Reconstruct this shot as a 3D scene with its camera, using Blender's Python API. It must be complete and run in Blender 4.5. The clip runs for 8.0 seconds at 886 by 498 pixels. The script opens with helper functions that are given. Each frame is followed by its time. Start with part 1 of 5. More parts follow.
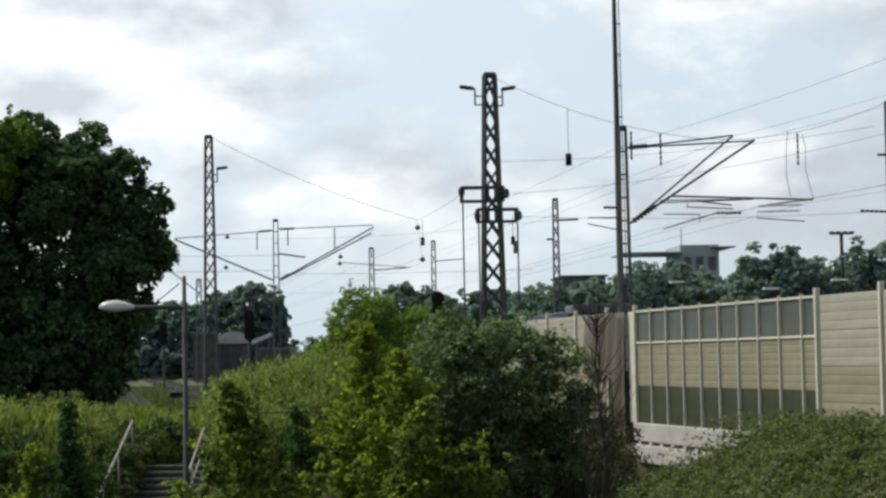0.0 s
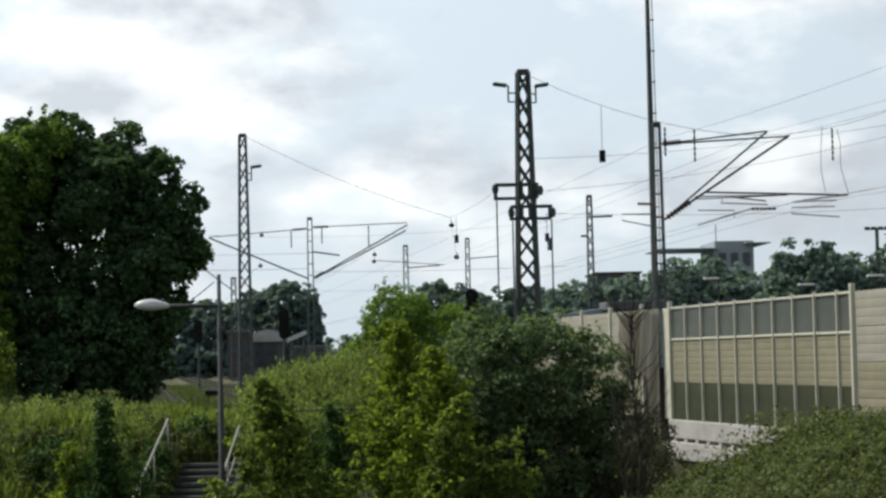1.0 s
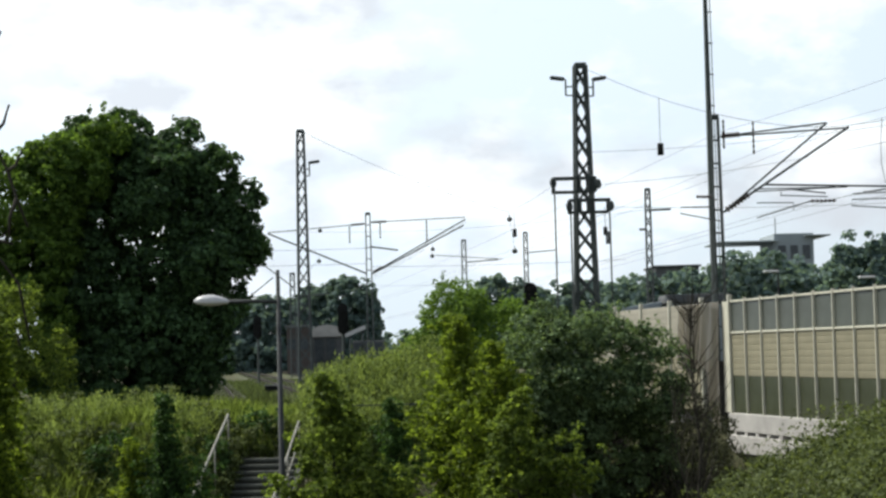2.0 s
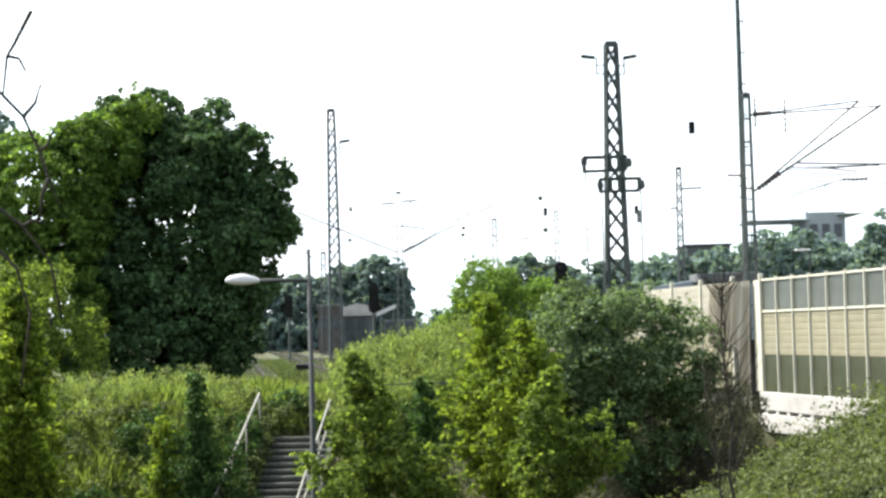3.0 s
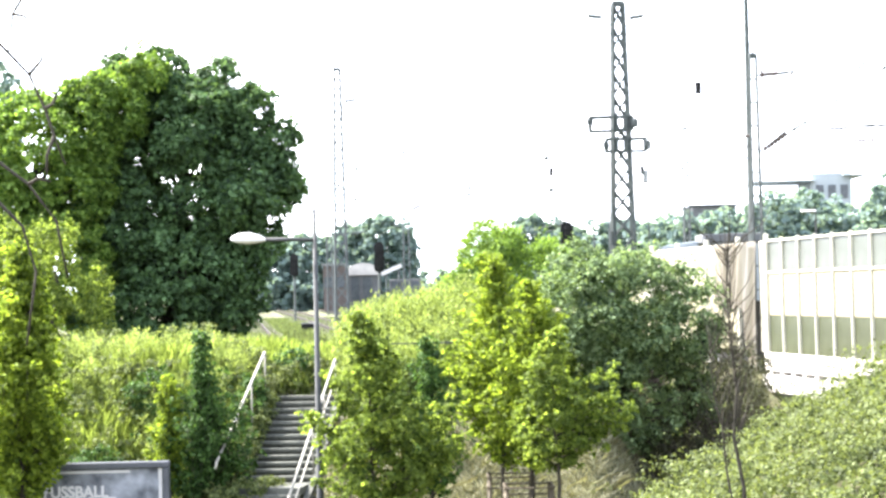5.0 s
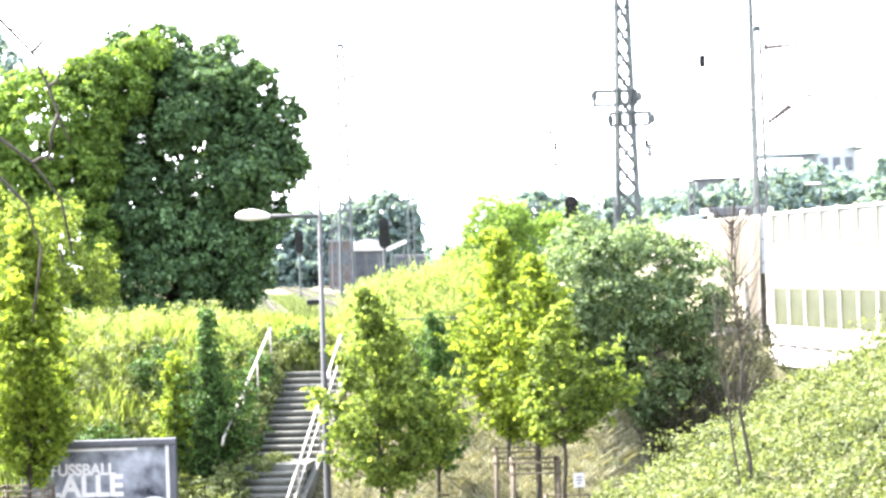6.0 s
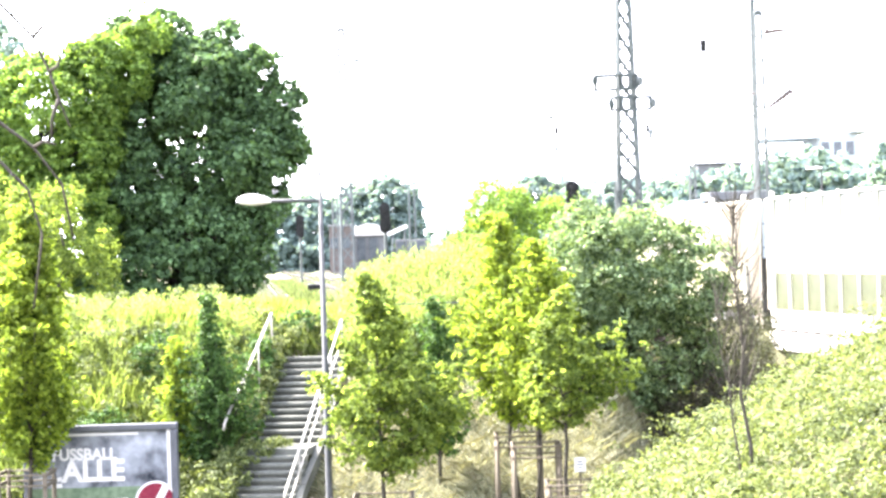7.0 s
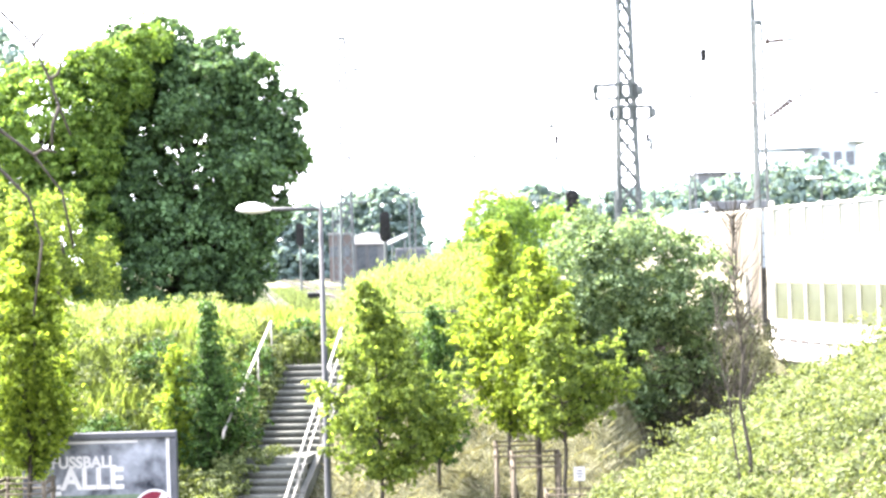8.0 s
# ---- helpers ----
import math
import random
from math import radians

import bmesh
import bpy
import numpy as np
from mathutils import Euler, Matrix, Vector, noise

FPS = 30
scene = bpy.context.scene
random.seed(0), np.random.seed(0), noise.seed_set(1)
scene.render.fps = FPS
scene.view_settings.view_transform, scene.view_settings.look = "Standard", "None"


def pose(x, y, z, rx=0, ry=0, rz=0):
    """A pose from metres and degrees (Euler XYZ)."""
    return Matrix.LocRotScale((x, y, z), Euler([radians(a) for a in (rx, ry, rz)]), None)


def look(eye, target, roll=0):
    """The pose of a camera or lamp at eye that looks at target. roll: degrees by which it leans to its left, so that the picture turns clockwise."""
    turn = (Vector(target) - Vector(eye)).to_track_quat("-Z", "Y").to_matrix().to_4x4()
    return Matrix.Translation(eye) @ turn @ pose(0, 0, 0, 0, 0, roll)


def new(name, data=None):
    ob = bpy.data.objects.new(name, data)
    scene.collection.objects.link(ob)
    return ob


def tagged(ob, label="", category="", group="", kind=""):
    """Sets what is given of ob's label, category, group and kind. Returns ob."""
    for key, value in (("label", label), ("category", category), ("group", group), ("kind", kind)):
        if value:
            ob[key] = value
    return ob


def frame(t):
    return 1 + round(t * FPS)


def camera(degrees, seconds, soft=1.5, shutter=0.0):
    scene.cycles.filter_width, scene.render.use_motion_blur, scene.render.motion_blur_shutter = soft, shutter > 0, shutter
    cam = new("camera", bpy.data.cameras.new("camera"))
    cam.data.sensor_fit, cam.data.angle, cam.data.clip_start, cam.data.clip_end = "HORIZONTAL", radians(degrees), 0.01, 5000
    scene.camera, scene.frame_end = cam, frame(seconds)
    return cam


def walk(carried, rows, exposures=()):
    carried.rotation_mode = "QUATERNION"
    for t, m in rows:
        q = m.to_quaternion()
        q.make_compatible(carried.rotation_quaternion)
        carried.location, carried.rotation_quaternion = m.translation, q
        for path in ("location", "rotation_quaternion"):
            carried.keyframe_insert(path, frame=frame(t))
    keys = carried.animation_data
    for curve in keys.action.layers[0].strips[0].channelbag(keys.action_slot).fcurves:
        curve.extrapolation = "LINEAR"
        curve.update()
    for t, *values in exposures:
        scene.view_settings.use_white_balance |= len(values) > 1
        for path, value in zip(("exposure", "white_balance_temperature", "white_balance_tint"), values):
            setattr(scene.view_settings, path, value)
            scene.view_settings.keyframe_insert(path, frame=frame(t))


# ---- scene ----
cam = camera(25.0, 8.0, soft=2.7)

# Handheld camera at an upper window: one standpoint, turning (heading right of +y, pitch up, lean), in degrees.
EYE = (0.0, 0.0, 8.0)


def aim(heading, pitch, lean):
    return (Matrix.Translation(EYE) @ Matrix.Rotation(radians(heading), 4, "Z") @ Matrix.Rotation(radians(pitch), 4, "X")
            @ Matrix.Rotation(radians(lean), 4, "Y") @ Matrix.Rotation(radians(90), 4, "X"))


PATH = [
    (0.0, -3.946, 3.148, 1.080),
    (0.5, -3.652, 3.126, 1.380),
    (1.0, -2.968, 3.094, 1.301),
    (1.5, -2.209, 2.949, 1.454),
    (2.0, -1.295, 2.975, 1.552),
    (2.2, -0.969, 2.936, 1.480),
    (3.5, -0.273, 2.089, 1.559),
    (4.0, -0.248, 1.943, 1.302),
    (4.5, -0.242, 1.613, 1.224),
    (6.0, -0.052, 0.540, 1.758),
    (6.5, -0.001, 0.227, 1.771),
    (7.0, -0.011, 0.101, 1.782),
    (7.5, -0.000, 0.130, 1.729),
    (8.0, -0.021, 0.351, 1.630),
]
EXPOSURES = [(0.0, -0.34, 6450, 5), (1.0, -0.33, 6450, 5), (1.5, -0.26, 6450, 5), (2.0, -0.06, 6450, 5), (2.2, 0.12, 6450, 5), (3.3, 1.45, 6450, 6), (3.5, 1.6, 6450, 6),
             (4.0, 2.05, 6450, 8), (4.5, 2.45, 6450, 10), (4.7, 2.55, 6450, 11), (5.8, 3.25, 6450, 16), (6.5, 3.5, 6450, 18), (7.0, 3.65, 6450, 18), (7.5, 3.6, 6450, 18),
             (8.0, 3.5, 6450, 18)]
walk(cam, [(t, aim(a, b, c)) for t, a, b, c in PATH], EXPOSURES)

# ---- world and sun ----
SUN_HEADING, SUN_HEIGHT = radians(-57), radians(50)
SUN_WAY = Vector((math.sin(SUN_HEADING) * math.cos(SUN_HEIGHT), math.cos(SUN_HEADING) * math.cos(SUN_HEIGHT), math.sin(SUN_HEIGHT)))


def build_world():
    world = bpy.data.worlds.new("sky")
    scene.world = world
    world.use_nodes = True
    nt = world.node_tree
    nt.nodes.clear()
    n = nt.nodes.new
    out, bg, sky = n("ShaderNodeOutputWorld"), n("ShaderNodeBackground"), n("ShaderNodeTexSky")
    sky.sky_type, sky.sun_disc, sky.sun_elevation, sky.sun_rotation = "NISHITA", False, SUN_HEIGHT, SUN_HEADING
    sky.dust_density = 3.0
    coord, stretch, noise_a, noise_b = n("ShaderNodeTexCoord"), n("ShaderNodeMapping"), n("ShaderNodeTexNoise"), n("ShaderNodeTexNoise")
    link = nt.links.new
    link(coord.outputs["Generated"], stretch.inputs[0])
    stretch.inputs["Scale"].default_value = (1.0, 1.0, 1.9)
    stretch.inputs["Location"].default_value = (0.31, 0.0, 0.12)
    noise_a.inputs["Scale"].default_value, noise_a.inputs["Detail"].default_value, noise_a.inputs["Roughness"].default_value = 7.5, 8, 0.58
    noise_b.inputs["Scale"].default_value, noise_b.inputs["Detail"].default_value = 14.0, 8
    link(stretch.outputs[0], noise_a.inputs["Vector"])
    link(stretch.outputs[0], noise_b.inputs["Vector"])
    cover, shade = n("ShaderNodeValToRGB"), n("ShaderNodeValToRGB")
    cover.color_ramp.elements[0].position, cover.color_ramp.elements[1].position = 0.43, 0.57
    shade.color_ramp.elements[0].position, shade.color_ramp.elements[1].position = 0.4, 0.6
    shade.color_ramp.elements[0].color, shade.color_ramp.elements[1].color = (0.73, 0.76, 0.84, 1), (1.17, 1.185, 1.23, 1)
    link(noise_a.outputs[0], cover.inputs[0])
    link(noise_b.outputs[0], shade.inputs[0])
    dim = n("ShaderNodeVectorMath")
    dim.operation = "SCALE"
    dim.inputs["Scale"].default_value = 0.1
    link(sky.outputs[0], dim.inputs[0])
    pale = n("ShaderNodeMix")
    pale.data_type = "RGBA"
    sep, veil, thin, cut = n("ShaderNodeSeparateXYZ"), n("ShaderNodeMapRange"), n("ShaderNodeMapRange"), n("ShaderNodeMath")
    link(coord.outputs["Generated"], sep.inputs[0])
    for node, low, high in ((veil, 0.8, 0.12), (thin, 1.0, 0.35)):
        node.inputs["From Min"].default_value, node.inputs["From Max"].default_value = 0.2, 0.75
        node.inputs["To Min"].default_value, node.inputs["To Max"].default_value = low, high
        link(sep.outputs["Z"], node.inputs[0])
    cut.operation = "MULTIPLY"
    link(veil.outputs[0], pale.inputs["Factor"])
    pale.inputs[7].default_value = (0.92, 1.02, 1.15, 1)
    link(dim.outputs[0], pale.inputs[6])
    mix = n("ShaderNodeMix")
    mix.data_type = "RGBA"
    link(cover.outputs[0], cut.inputs[0])
    link(thin.outputs[0], cut.inputs[1])
    link(cut.outputs[0], mix.inputs["Factor"])
    link(pale.outputs[2], mix.inputs[6])
    link(shade.outputs[0], mix.inputs[7])
    toward, span, glow = n("ShaderNodeVectorMath"), n("ShaderNodeMapRange"), n("ShaderNodeVectorMath")
    toward.operation, glow.operation = "DOT_PRODUCT", "SCALE"
    toward.inputs[1].default_value = SUN_WAY
    link(coord.outputs["Generated"], toward.inputs[0])
    span.inputs["From Min"].default_value, span.inputs["To Min"].default_value, span.inputs["To Max"].default_value = -1.0, 0.2, 1.53
    link(toward.outputs["Value"], span.inputs[0])
    link(mix.outputs[2], glow.inputs[0])
    link(span.outputs[0], glow.inputs["Scale"])
    link(glow.outputs[0], bg.inputs["Color"])
    bg.inputs["Strength"].default_value = 1.0
    link(bg.outputs[0], out.inputs[0])
    lamp = bpy.data.lights.new("sun", "SUN")
    lamp.energy, lamp.angle, lamp.color = 5.0, radians(0.6), (1.0, 0.95, 0.86)
    new("sun", lamp).matrix_world = look(SUN_WAY * 100, (0, 0, 0))


build_world()

# ---- materials ----


def material(name):
    m = bpy.data.materials.new(name)
    m.use_nodes = True
    nt = m.node_tree
    return m, nt, nt.nodes["Principled BSDF"]


def surface(name, dark, light, scale=3.0, fine=30.0, rough=0.7, metal=0.0, bump=0.15, stretch=(1, 1, 1), island=0.0):
    """Two tones mixed by coarse and fine noise, with fine relief."""
    m, nt, bsdf = material(name)
    n, link = nt.nodes.new, nt.links.new
    coord, mapping = n("ShaderNodeTexCoord"), n("ShaderNodeMapping")
    mapping.inputs["Scale"].default_value = stretch
    link(coord.outputs["Object"], mapping.inputs[0])
    a, b = n("ShaderNodeTexNoise"), n("ShaderNodeTexNoise")
    a.inputs["Scale"].default_value, a.inputs["Detail"].default_value = scale, 4
    b.inputs["Scale"].default_value, b.inputs["Detail"].default_value = fine, 3
    link(mapping.outputs[0], a.inputs["Vector"])
    link(mapping.outputs[0], b.inputs["Vector"])
    mean = n("ShaderNodeMix")
    mean.inputs[0].default_value = 0.4
    link(a.outputs[0], mean.inputs[2])
    link(b.outputs[0], mean.inputs[3])
    ramp = n("ShaderNodeValToRGB")
    ramp.color_ramp.elements[0].position, ramp.color_ramp.elements[1].position = 0.34, 0.66
    ramp.color_ramp.elements[0].color, ramp.color_ramp.elements[1].color = (*dark, 1), (*light, 1)
    link(mean.outputs[0], ramp.inputs[0])
    color = ramp.outputs[0]
    if island:
        geo, hsv, span = n("ShaderNodeObjectInfo"), n("ShaderNodeHueSaturation"), n("ShaderNodeMapRange")
        span.inputs["To Min"].default_value, span.inputs["To Max"].default_value = 1 - island, 1 + island
        link(geo.outputs["Random"], span.inputs[0])
        link(span.outputs[0], hsv.inputs["Value"])
        link(color, hsv.inputs["Color"])
        color = hsv.outputs[0]
    link(color, bsdf.inputs["Base Color"])
    bsdf.inputs["Roughness"].default_value, bsdf.inputs["Metallic"].default_value = rough, metal
    bsdf.inputs["Specular IOR Level"].default_value = 0.15 if rough > 0.8 else 0.4
    relief = n("ShaderNodeBump")
    relief.inputs["Strength"].default_value, relief.inputs["Distance"].default_value = bump, 0.02
    link(b.outputs[0], relief.inputs["Height"])
    link(relief.outputs[0], bsdf.inputs["Normal"])
    return m


def foliage(name, dark, light, glow=0.45, patch=0.5):
    """Leaves: each leaf its own tone, broad patches of tone, light through the blade."""
    m, nt, bsdf = material(name)
    n, link = nt.nodes.new, nt.links.new
    geo, coord, broad, mean, ramp = n("ShaderNodeNewGeometry"), n("ShaderNodeTexCoord"), n("ShaderNodeTexNoise"), n("ShaderNodeMix"), n("ShaderNodeValToRGB")
    broad.inputs["Scale"].default_value, broad.inputs["Detail"].default_value = 0.9, 3
    link(coord.outputs["Object"], broad.inputs["Vector"])
    mean.inputs[0].default_value = patch
    link(geo.outputs["Random Per Island"], mean.inputs[2])
    link(broad.outputs[0], mean.inputs[3])
    ramp.color_ramp.elements[0].position, ramp.color_ramp.elements[1].position = 0.2, 0.8
    ramp.color_ramp.elements[0].color, ramp.color_ramp.elements[1].color = (0.5 * dark[0], 0.56 * dark[1], 0.58 * dark[2], 1), (1.1 * light[0], 1.33 * light[1], 1.2 * light[2], 1)
    link(mean.outputs[0], ramp.inputs[0])
    link(ramp.outputs[0], bsdf.inputs["Base Color"])
    bsdf.inputs["Roughness"].default_value = 0.65
    bsdf.inputs["Specular IOR Level"].default_value = 0.15
    through_leaf, warm, both = n("ShaderNodeBsdfTranslucent"), n("ShaderNodeMix"), n("ShaderNodeMixShader")
    warm.data_type, warm.blend_type = "RGBA", "MULTIPLY"
    warm.inputs["Factor"].default_value = 1.0
    warm.inputs[7].default_value = (1.38, 1.34, 0.76, 1)
    link(ramp.outputs[0], warm.inputs[6])
    link(warm.outputs[2], through_leaf.inputs["Color"])
    both.inputs[0].default_value = glow
    link(bsdf.outputs[0], both.inputs[1])
    link(through_leaf.outputs[0], both.inputs[2])
    link(both.outputs[0], nt.nodes["Material Output"].inputs["Surface"])
    return m


def glass(name, tint, clear=0.6, film=(0.14, 0.155, 0.135)):
    m, nt, bsdf = material(name)
    n, link = nt.nodes.new, nt.links.new
    see, both, grime, coord = n("ShaderNodeBsdfTransparent"), n("ShaderNodeMixShader"), n("ShaderNodeTexNoise"), n("ShaderNodeTexCoord")
    see.inputs[0].default_value = (*tint, 1)
    bsdf.inputs["Base Color"].default_value = (*film, 1)
    bsdf.inputs["Roughness"].default_value = 0.3
    grime.inputs["Scale"].default_value = 1.2
    link(coord.outputs["Object"], grime.inputs["Vector"])
    span = n("ShaderNodeMapRange")
    span.inputs["To Min"].default_value, span.inputs["To Max"].default_value = 1 - clear - 0.15, 1 - clear + 0.15
    link(grime.outputs[0], span.inputs[0])
    link(span.outputs[0], both.inputs[0])
    link(see.outputs[0], both.inputs[1])
    link(bsdf.outputs[0], both.inputs[2])
    link(both.outputs[0], nt.nodes["Material Output"].inputs["Surface"])
    return m


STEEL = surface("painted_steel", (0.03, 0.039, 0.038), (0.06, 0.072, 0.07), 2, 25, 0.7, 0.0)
# Steel for far masts: haze is put into its paler tone.
STEEL_FAR = surface("haze_paled_steel", (0.045, 0.055, 0.058), (0.085, 0.097, 0.1), 2, 25, 0.7, 0.0)
GALV = surface("dull_galvanised_tube", (0.15, 0.147, 0.125), (0.25, 0.243, 0.21), 3, 25, 0.6, 0.15)
POLE_GREY = surface("grey_pole_paint", (0.022, 0.025, 0.027), (0.042, 0.045, 0.048), 3, 30, 0.8, 0.0)
WIRE = surface("dull_copper_wire", (0.1, 0.105, 0.11), (0.18, 0.18, 0.18), 3, 30, 0.6, 0.2)
INSULATOR = surface("brown_porcelain", (0.035, 0.025, 0.02), (0.07, 0.05, 0.04), 5, 30, 0.3)
CONCRETE = surface("pale_concrete", (0.31, 0.3, 0.285), (0.45, 0.43, 0.41), 1.2, 18, 0.85)
# Step concrete toned dark: the shade on the stairs is in its colour.
STEP_STONE = surface("worn_shade_toned_concrete", (0.048, 0.051, 0.045), (0.112, 0.116, 0.102), 1.5, 22, 0.85, 0, 0.3, (1, 1, 1), 0.1)
BEIGE = surface("beige_absorber", (0.17, 0.156, 0.102), (0.24, 0.22, 0.146), 0.7, 12, 0.8, 0, 0.1, (1, 1, 4), 0.05)
PINKISH = surface("pale_rose_absorber", (0.24, 0.224, 0.18), (0.325, 0.305, 0.25), 0.7, 12, 0.8, 0, 0.1, (1, 1, 4), 0.05)
CREAM = surface("cream_post_paint", (0.43, 0.415, 0.335), (0.54, 0.52, 0.425), 2, 25, 0.6)
PANE = glass("smoked_acrylic", (0.36, 0.38, 0.35), 0.45)
PANE_DARK = glass("dark_acrylic", (0.32, 0.36, 0.26), 0.5, (0.085, 0.095, 0.055))
NET = glass("brown_mesh", (0.75, 0.72, 0.66), 0.42, (0.185, 0.166, 0.128))
BARK = surface("grey_brown_bark", (0.02, 0.018, 0.014), (0.052, 0.046, 0.037), 6, 40, 0.9, 0, 0.5, (1, 1, 0.3))
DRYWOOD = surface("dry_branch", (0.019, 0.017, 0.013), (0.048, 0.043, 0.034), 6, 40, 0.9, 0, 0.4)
TIMBER = surface("weathered_timber", (0.05, 0.043, 0.032), (0.105, 0.09, 0.068), 3, 40, 0.85, 0, 0.3, (1, 1, 0.2))
SOIL = surface("dry_grass_soil", (0.035, 0.04, 0.018), (0.095, 0.09, 0.048), 0.5, 9, 0.95, 0, 0.5)
BALLAST = surface("track_ballast", (0.045, 0.05, 0.028), (0.085, 0.092, 0.05), 1.5, 20, 0.95, 0, 0.6, (1, 1, 1), 0.05)
RAIL = surface("rusty_rail", (0.014, 0.011, 0.009), (0.03, 0.025, 0.021), 2, 30, 0.85, 0.0)
BRICK = surface("red_brick", (0.06, 0.051, 0.049), (0.1, 0.083, 0.076), 2, 18, 0.85)
ROOF = surface("dark_roofing", (0.06, 0.065, 0.07), (0.12, 0.125, 0.13), 1, 14, 0.8)
# Haze over the far office block is put into this bluish grey.
RENDER_GREY = surface("hazy_grey_render", (0.23, 0.265, 0.285), (0.31, 0.345, 0.365), 0.3, 4, 0.8)
WINDOW = surface("dark_window_glass", (0.03, 0.04, 0.05), (0.08, 0.09, 0.1), 1, 5, 0.15)
WHITE = surface("white_paint", (0.4, 0.4, 0.4), (0.52, 0.52, 0.52), 2, 20, 0.5)
BLACK = surface("black_enamel", (0.008, 0.009, 0.009), (0.02, 0.02, 0.02), 3, 20, 0.9)
LAMP_WHITE = surface("pale_lamp_housing", (0.4, 0.4, 0.41), (0.52, 0.52, 0.53), 3, 20, 0.35)
FRAME_GREY = surface("grey_board_frame", (0.03, 0.035, 0.045), (0.055, 0.06, 0.075), 3, 20, 0.45)
POSTER_SKY = surface("poster_stormy_grey", (0.012, 0.014, 0.02), (0.26, 0.28, 0.32), 1.1, 3.0, 0.85, 0, 0.0)
POSTER_GREEN = surface("poster_pitch_green", (0.05, 0.08, 0.05), (0.11, 0.15, 0.1), 2, 8, 0.85, 0, 0.0)
POSTER_BLUE = surface("poster_blue", (0.03, 0.06, 0.18), (0.05, 0.09, 0.24), 2, 8, 0.85, 0, 0.0)
POSTER_RED = surface("poster_red", (0.11, 0.012, 0.026), (0.15, 0.022, 0.036), 2, 8, 0.85, 0, 0.0)
POSTER_WHITE = surface("poster_white", (0.36, 0.36, 0.37), (0.44, 0.44, 0.45), 2, 8, 0.35, 0, 0.0)

LEAF_MAPLE = foliage("deep_green_leaves", (0.023, 0.046, 0.023), (0.09, 0.135, 0.06), 0.34)
LEAF_LIGHT = foliage("fresh_green_leaves", (0.055, 0.105, 0.022), (0.17, 0.225, 0.055), 0.52)
LEAF_LIME = foliage("lime_green_leaves", (0.06, 0.1, 0.014), (0.2, 0.225, 0.036), 0.6)
LEAF_YOUNG = foliage("mid_green_leaves", (0.045, 0.075, 0.016), (0.18, 0.205, 0.05), 0.58)
LEAF_GREY = foliage("grey_green_leaves", (0.026, 0.05, 0.021), (0.19, 0.225, 0.125), 0.42)
LEAF_BRAMBLE = foliage("bramble_leaves", (0.03, 0.042, 0.014), (0.145, 0.15, 0.062), 0.36)
# Distant haze is mixed into this pale blue-green leaf colour.
LEAF_FAR = foliage("haze_tinted_leaves", (0.2, 0.27, 0.27), (0.15, 0.175, 0.18), 0.4)
LEAF_CONIFER = foliage("dark_ivy_leaves", (0.018, 0.042, 0.014), (0.075, 0.12, 0.034), 0.32)
GRASS = foliage("long_green_grass", (0.09, 0.125, 0.022), (0.24, 0.262, 0.084), 0.52)
WEEDS = foliage("pale_yellow_green_weeds", (0.095, 0.125, 0.03), (0.26, 0.275, 0.11), 0.5)
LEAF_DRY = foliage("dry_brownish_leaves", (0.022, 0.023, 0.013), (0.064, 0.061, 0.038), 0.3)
VERGE = foliage("dull_trackside_grass", (0.05, 0.06, 0.028), (0.13, 0.14, 0.062), 0.35)
STRAW = foliage("dry_straw_grass", (0.23, 0.198, 0.135), (0.31, 0.262, 0.19), 0.14)

# ---- building helpers ----


def part(name, bm, mat, parent=None, label="", smooth=False):
    mesh = bpy.data.meshes.new(name)
    bm.to_mesh(mesh)
    bm.free()
    mesh.materials.append(mat)
    if smooth:
        mesh.polygons.foreach_set("use_smooth", [True] * len(mesh.polygons))
    ob = new(name, mesh)
    ob.parent = parent
    if label:
        ob["label"] = label
    return ob


def share(name, mesh, parent, m):
    ob = new(name, mesh)
    ob.parent = parent
    ob.matrix_basis = m
    return ob


def raw(name, verts, faces, mat, parent=None):
    """A mesh from numpy arrays: verts (n, 3), faces (m, k)."""
    mesh = bpy.data.meshes.new(name)
    k = faces.shape[1]
    mesh.vertices.add(len(verts))
    mesh.vertices.foreach_set("co", np.asarray(verts, dtype=np.float32).ravel())
    mesh.loops.add(faces.size)
    mesh.loops.foreach_set("vertex_index", np.asarray(faces, dtype=np.int32).ravel())
    mesh.polygons.add(len(faces))
    mesh.polygons.foreach_set("loop_start", np.arange(0, faces.size, k, dtype=np.int32))
    mesh.polygons.foreach_set("loop_total", np.full(len(faces), k, dtype=np.int32))
    mesh.update(calc_edges=True)
    mesh.validate()
    mesh.materials.append(mat)
    ob = new(name, mesh)
    ob.parent = parent
    return ob


def empty(name, m, label, category, group="", kind=""):
    ob = new(name)
    ob.matrix_basis = m
    ob.empty_display_size = 0.2
    return tagged(ob, label, category, group, kind)


def box(bm, cx, cy, cz, sx, sy, sz, bevel=0.0, turn=None):
    """A box by centre and full size."""
    made = bmesh.ops.create_cube(bm, size=1.0)["verts"]
    m = Matrix.Translation((cx, cy, cz)) @ (turn or Matrix.Identity(4)) @ Matrix.Diagonal((sx, sy, sz, 1))
    bmesh.ops.transform(bm, matrix=m, verts=made)
    if bevel:
        edges = list({e for v in made for e in v.link_edges})
        bmesh.ops.bevel(bm, geom=edges, offset=bevel, segments=1, affect="EDGES", profile=0.5)


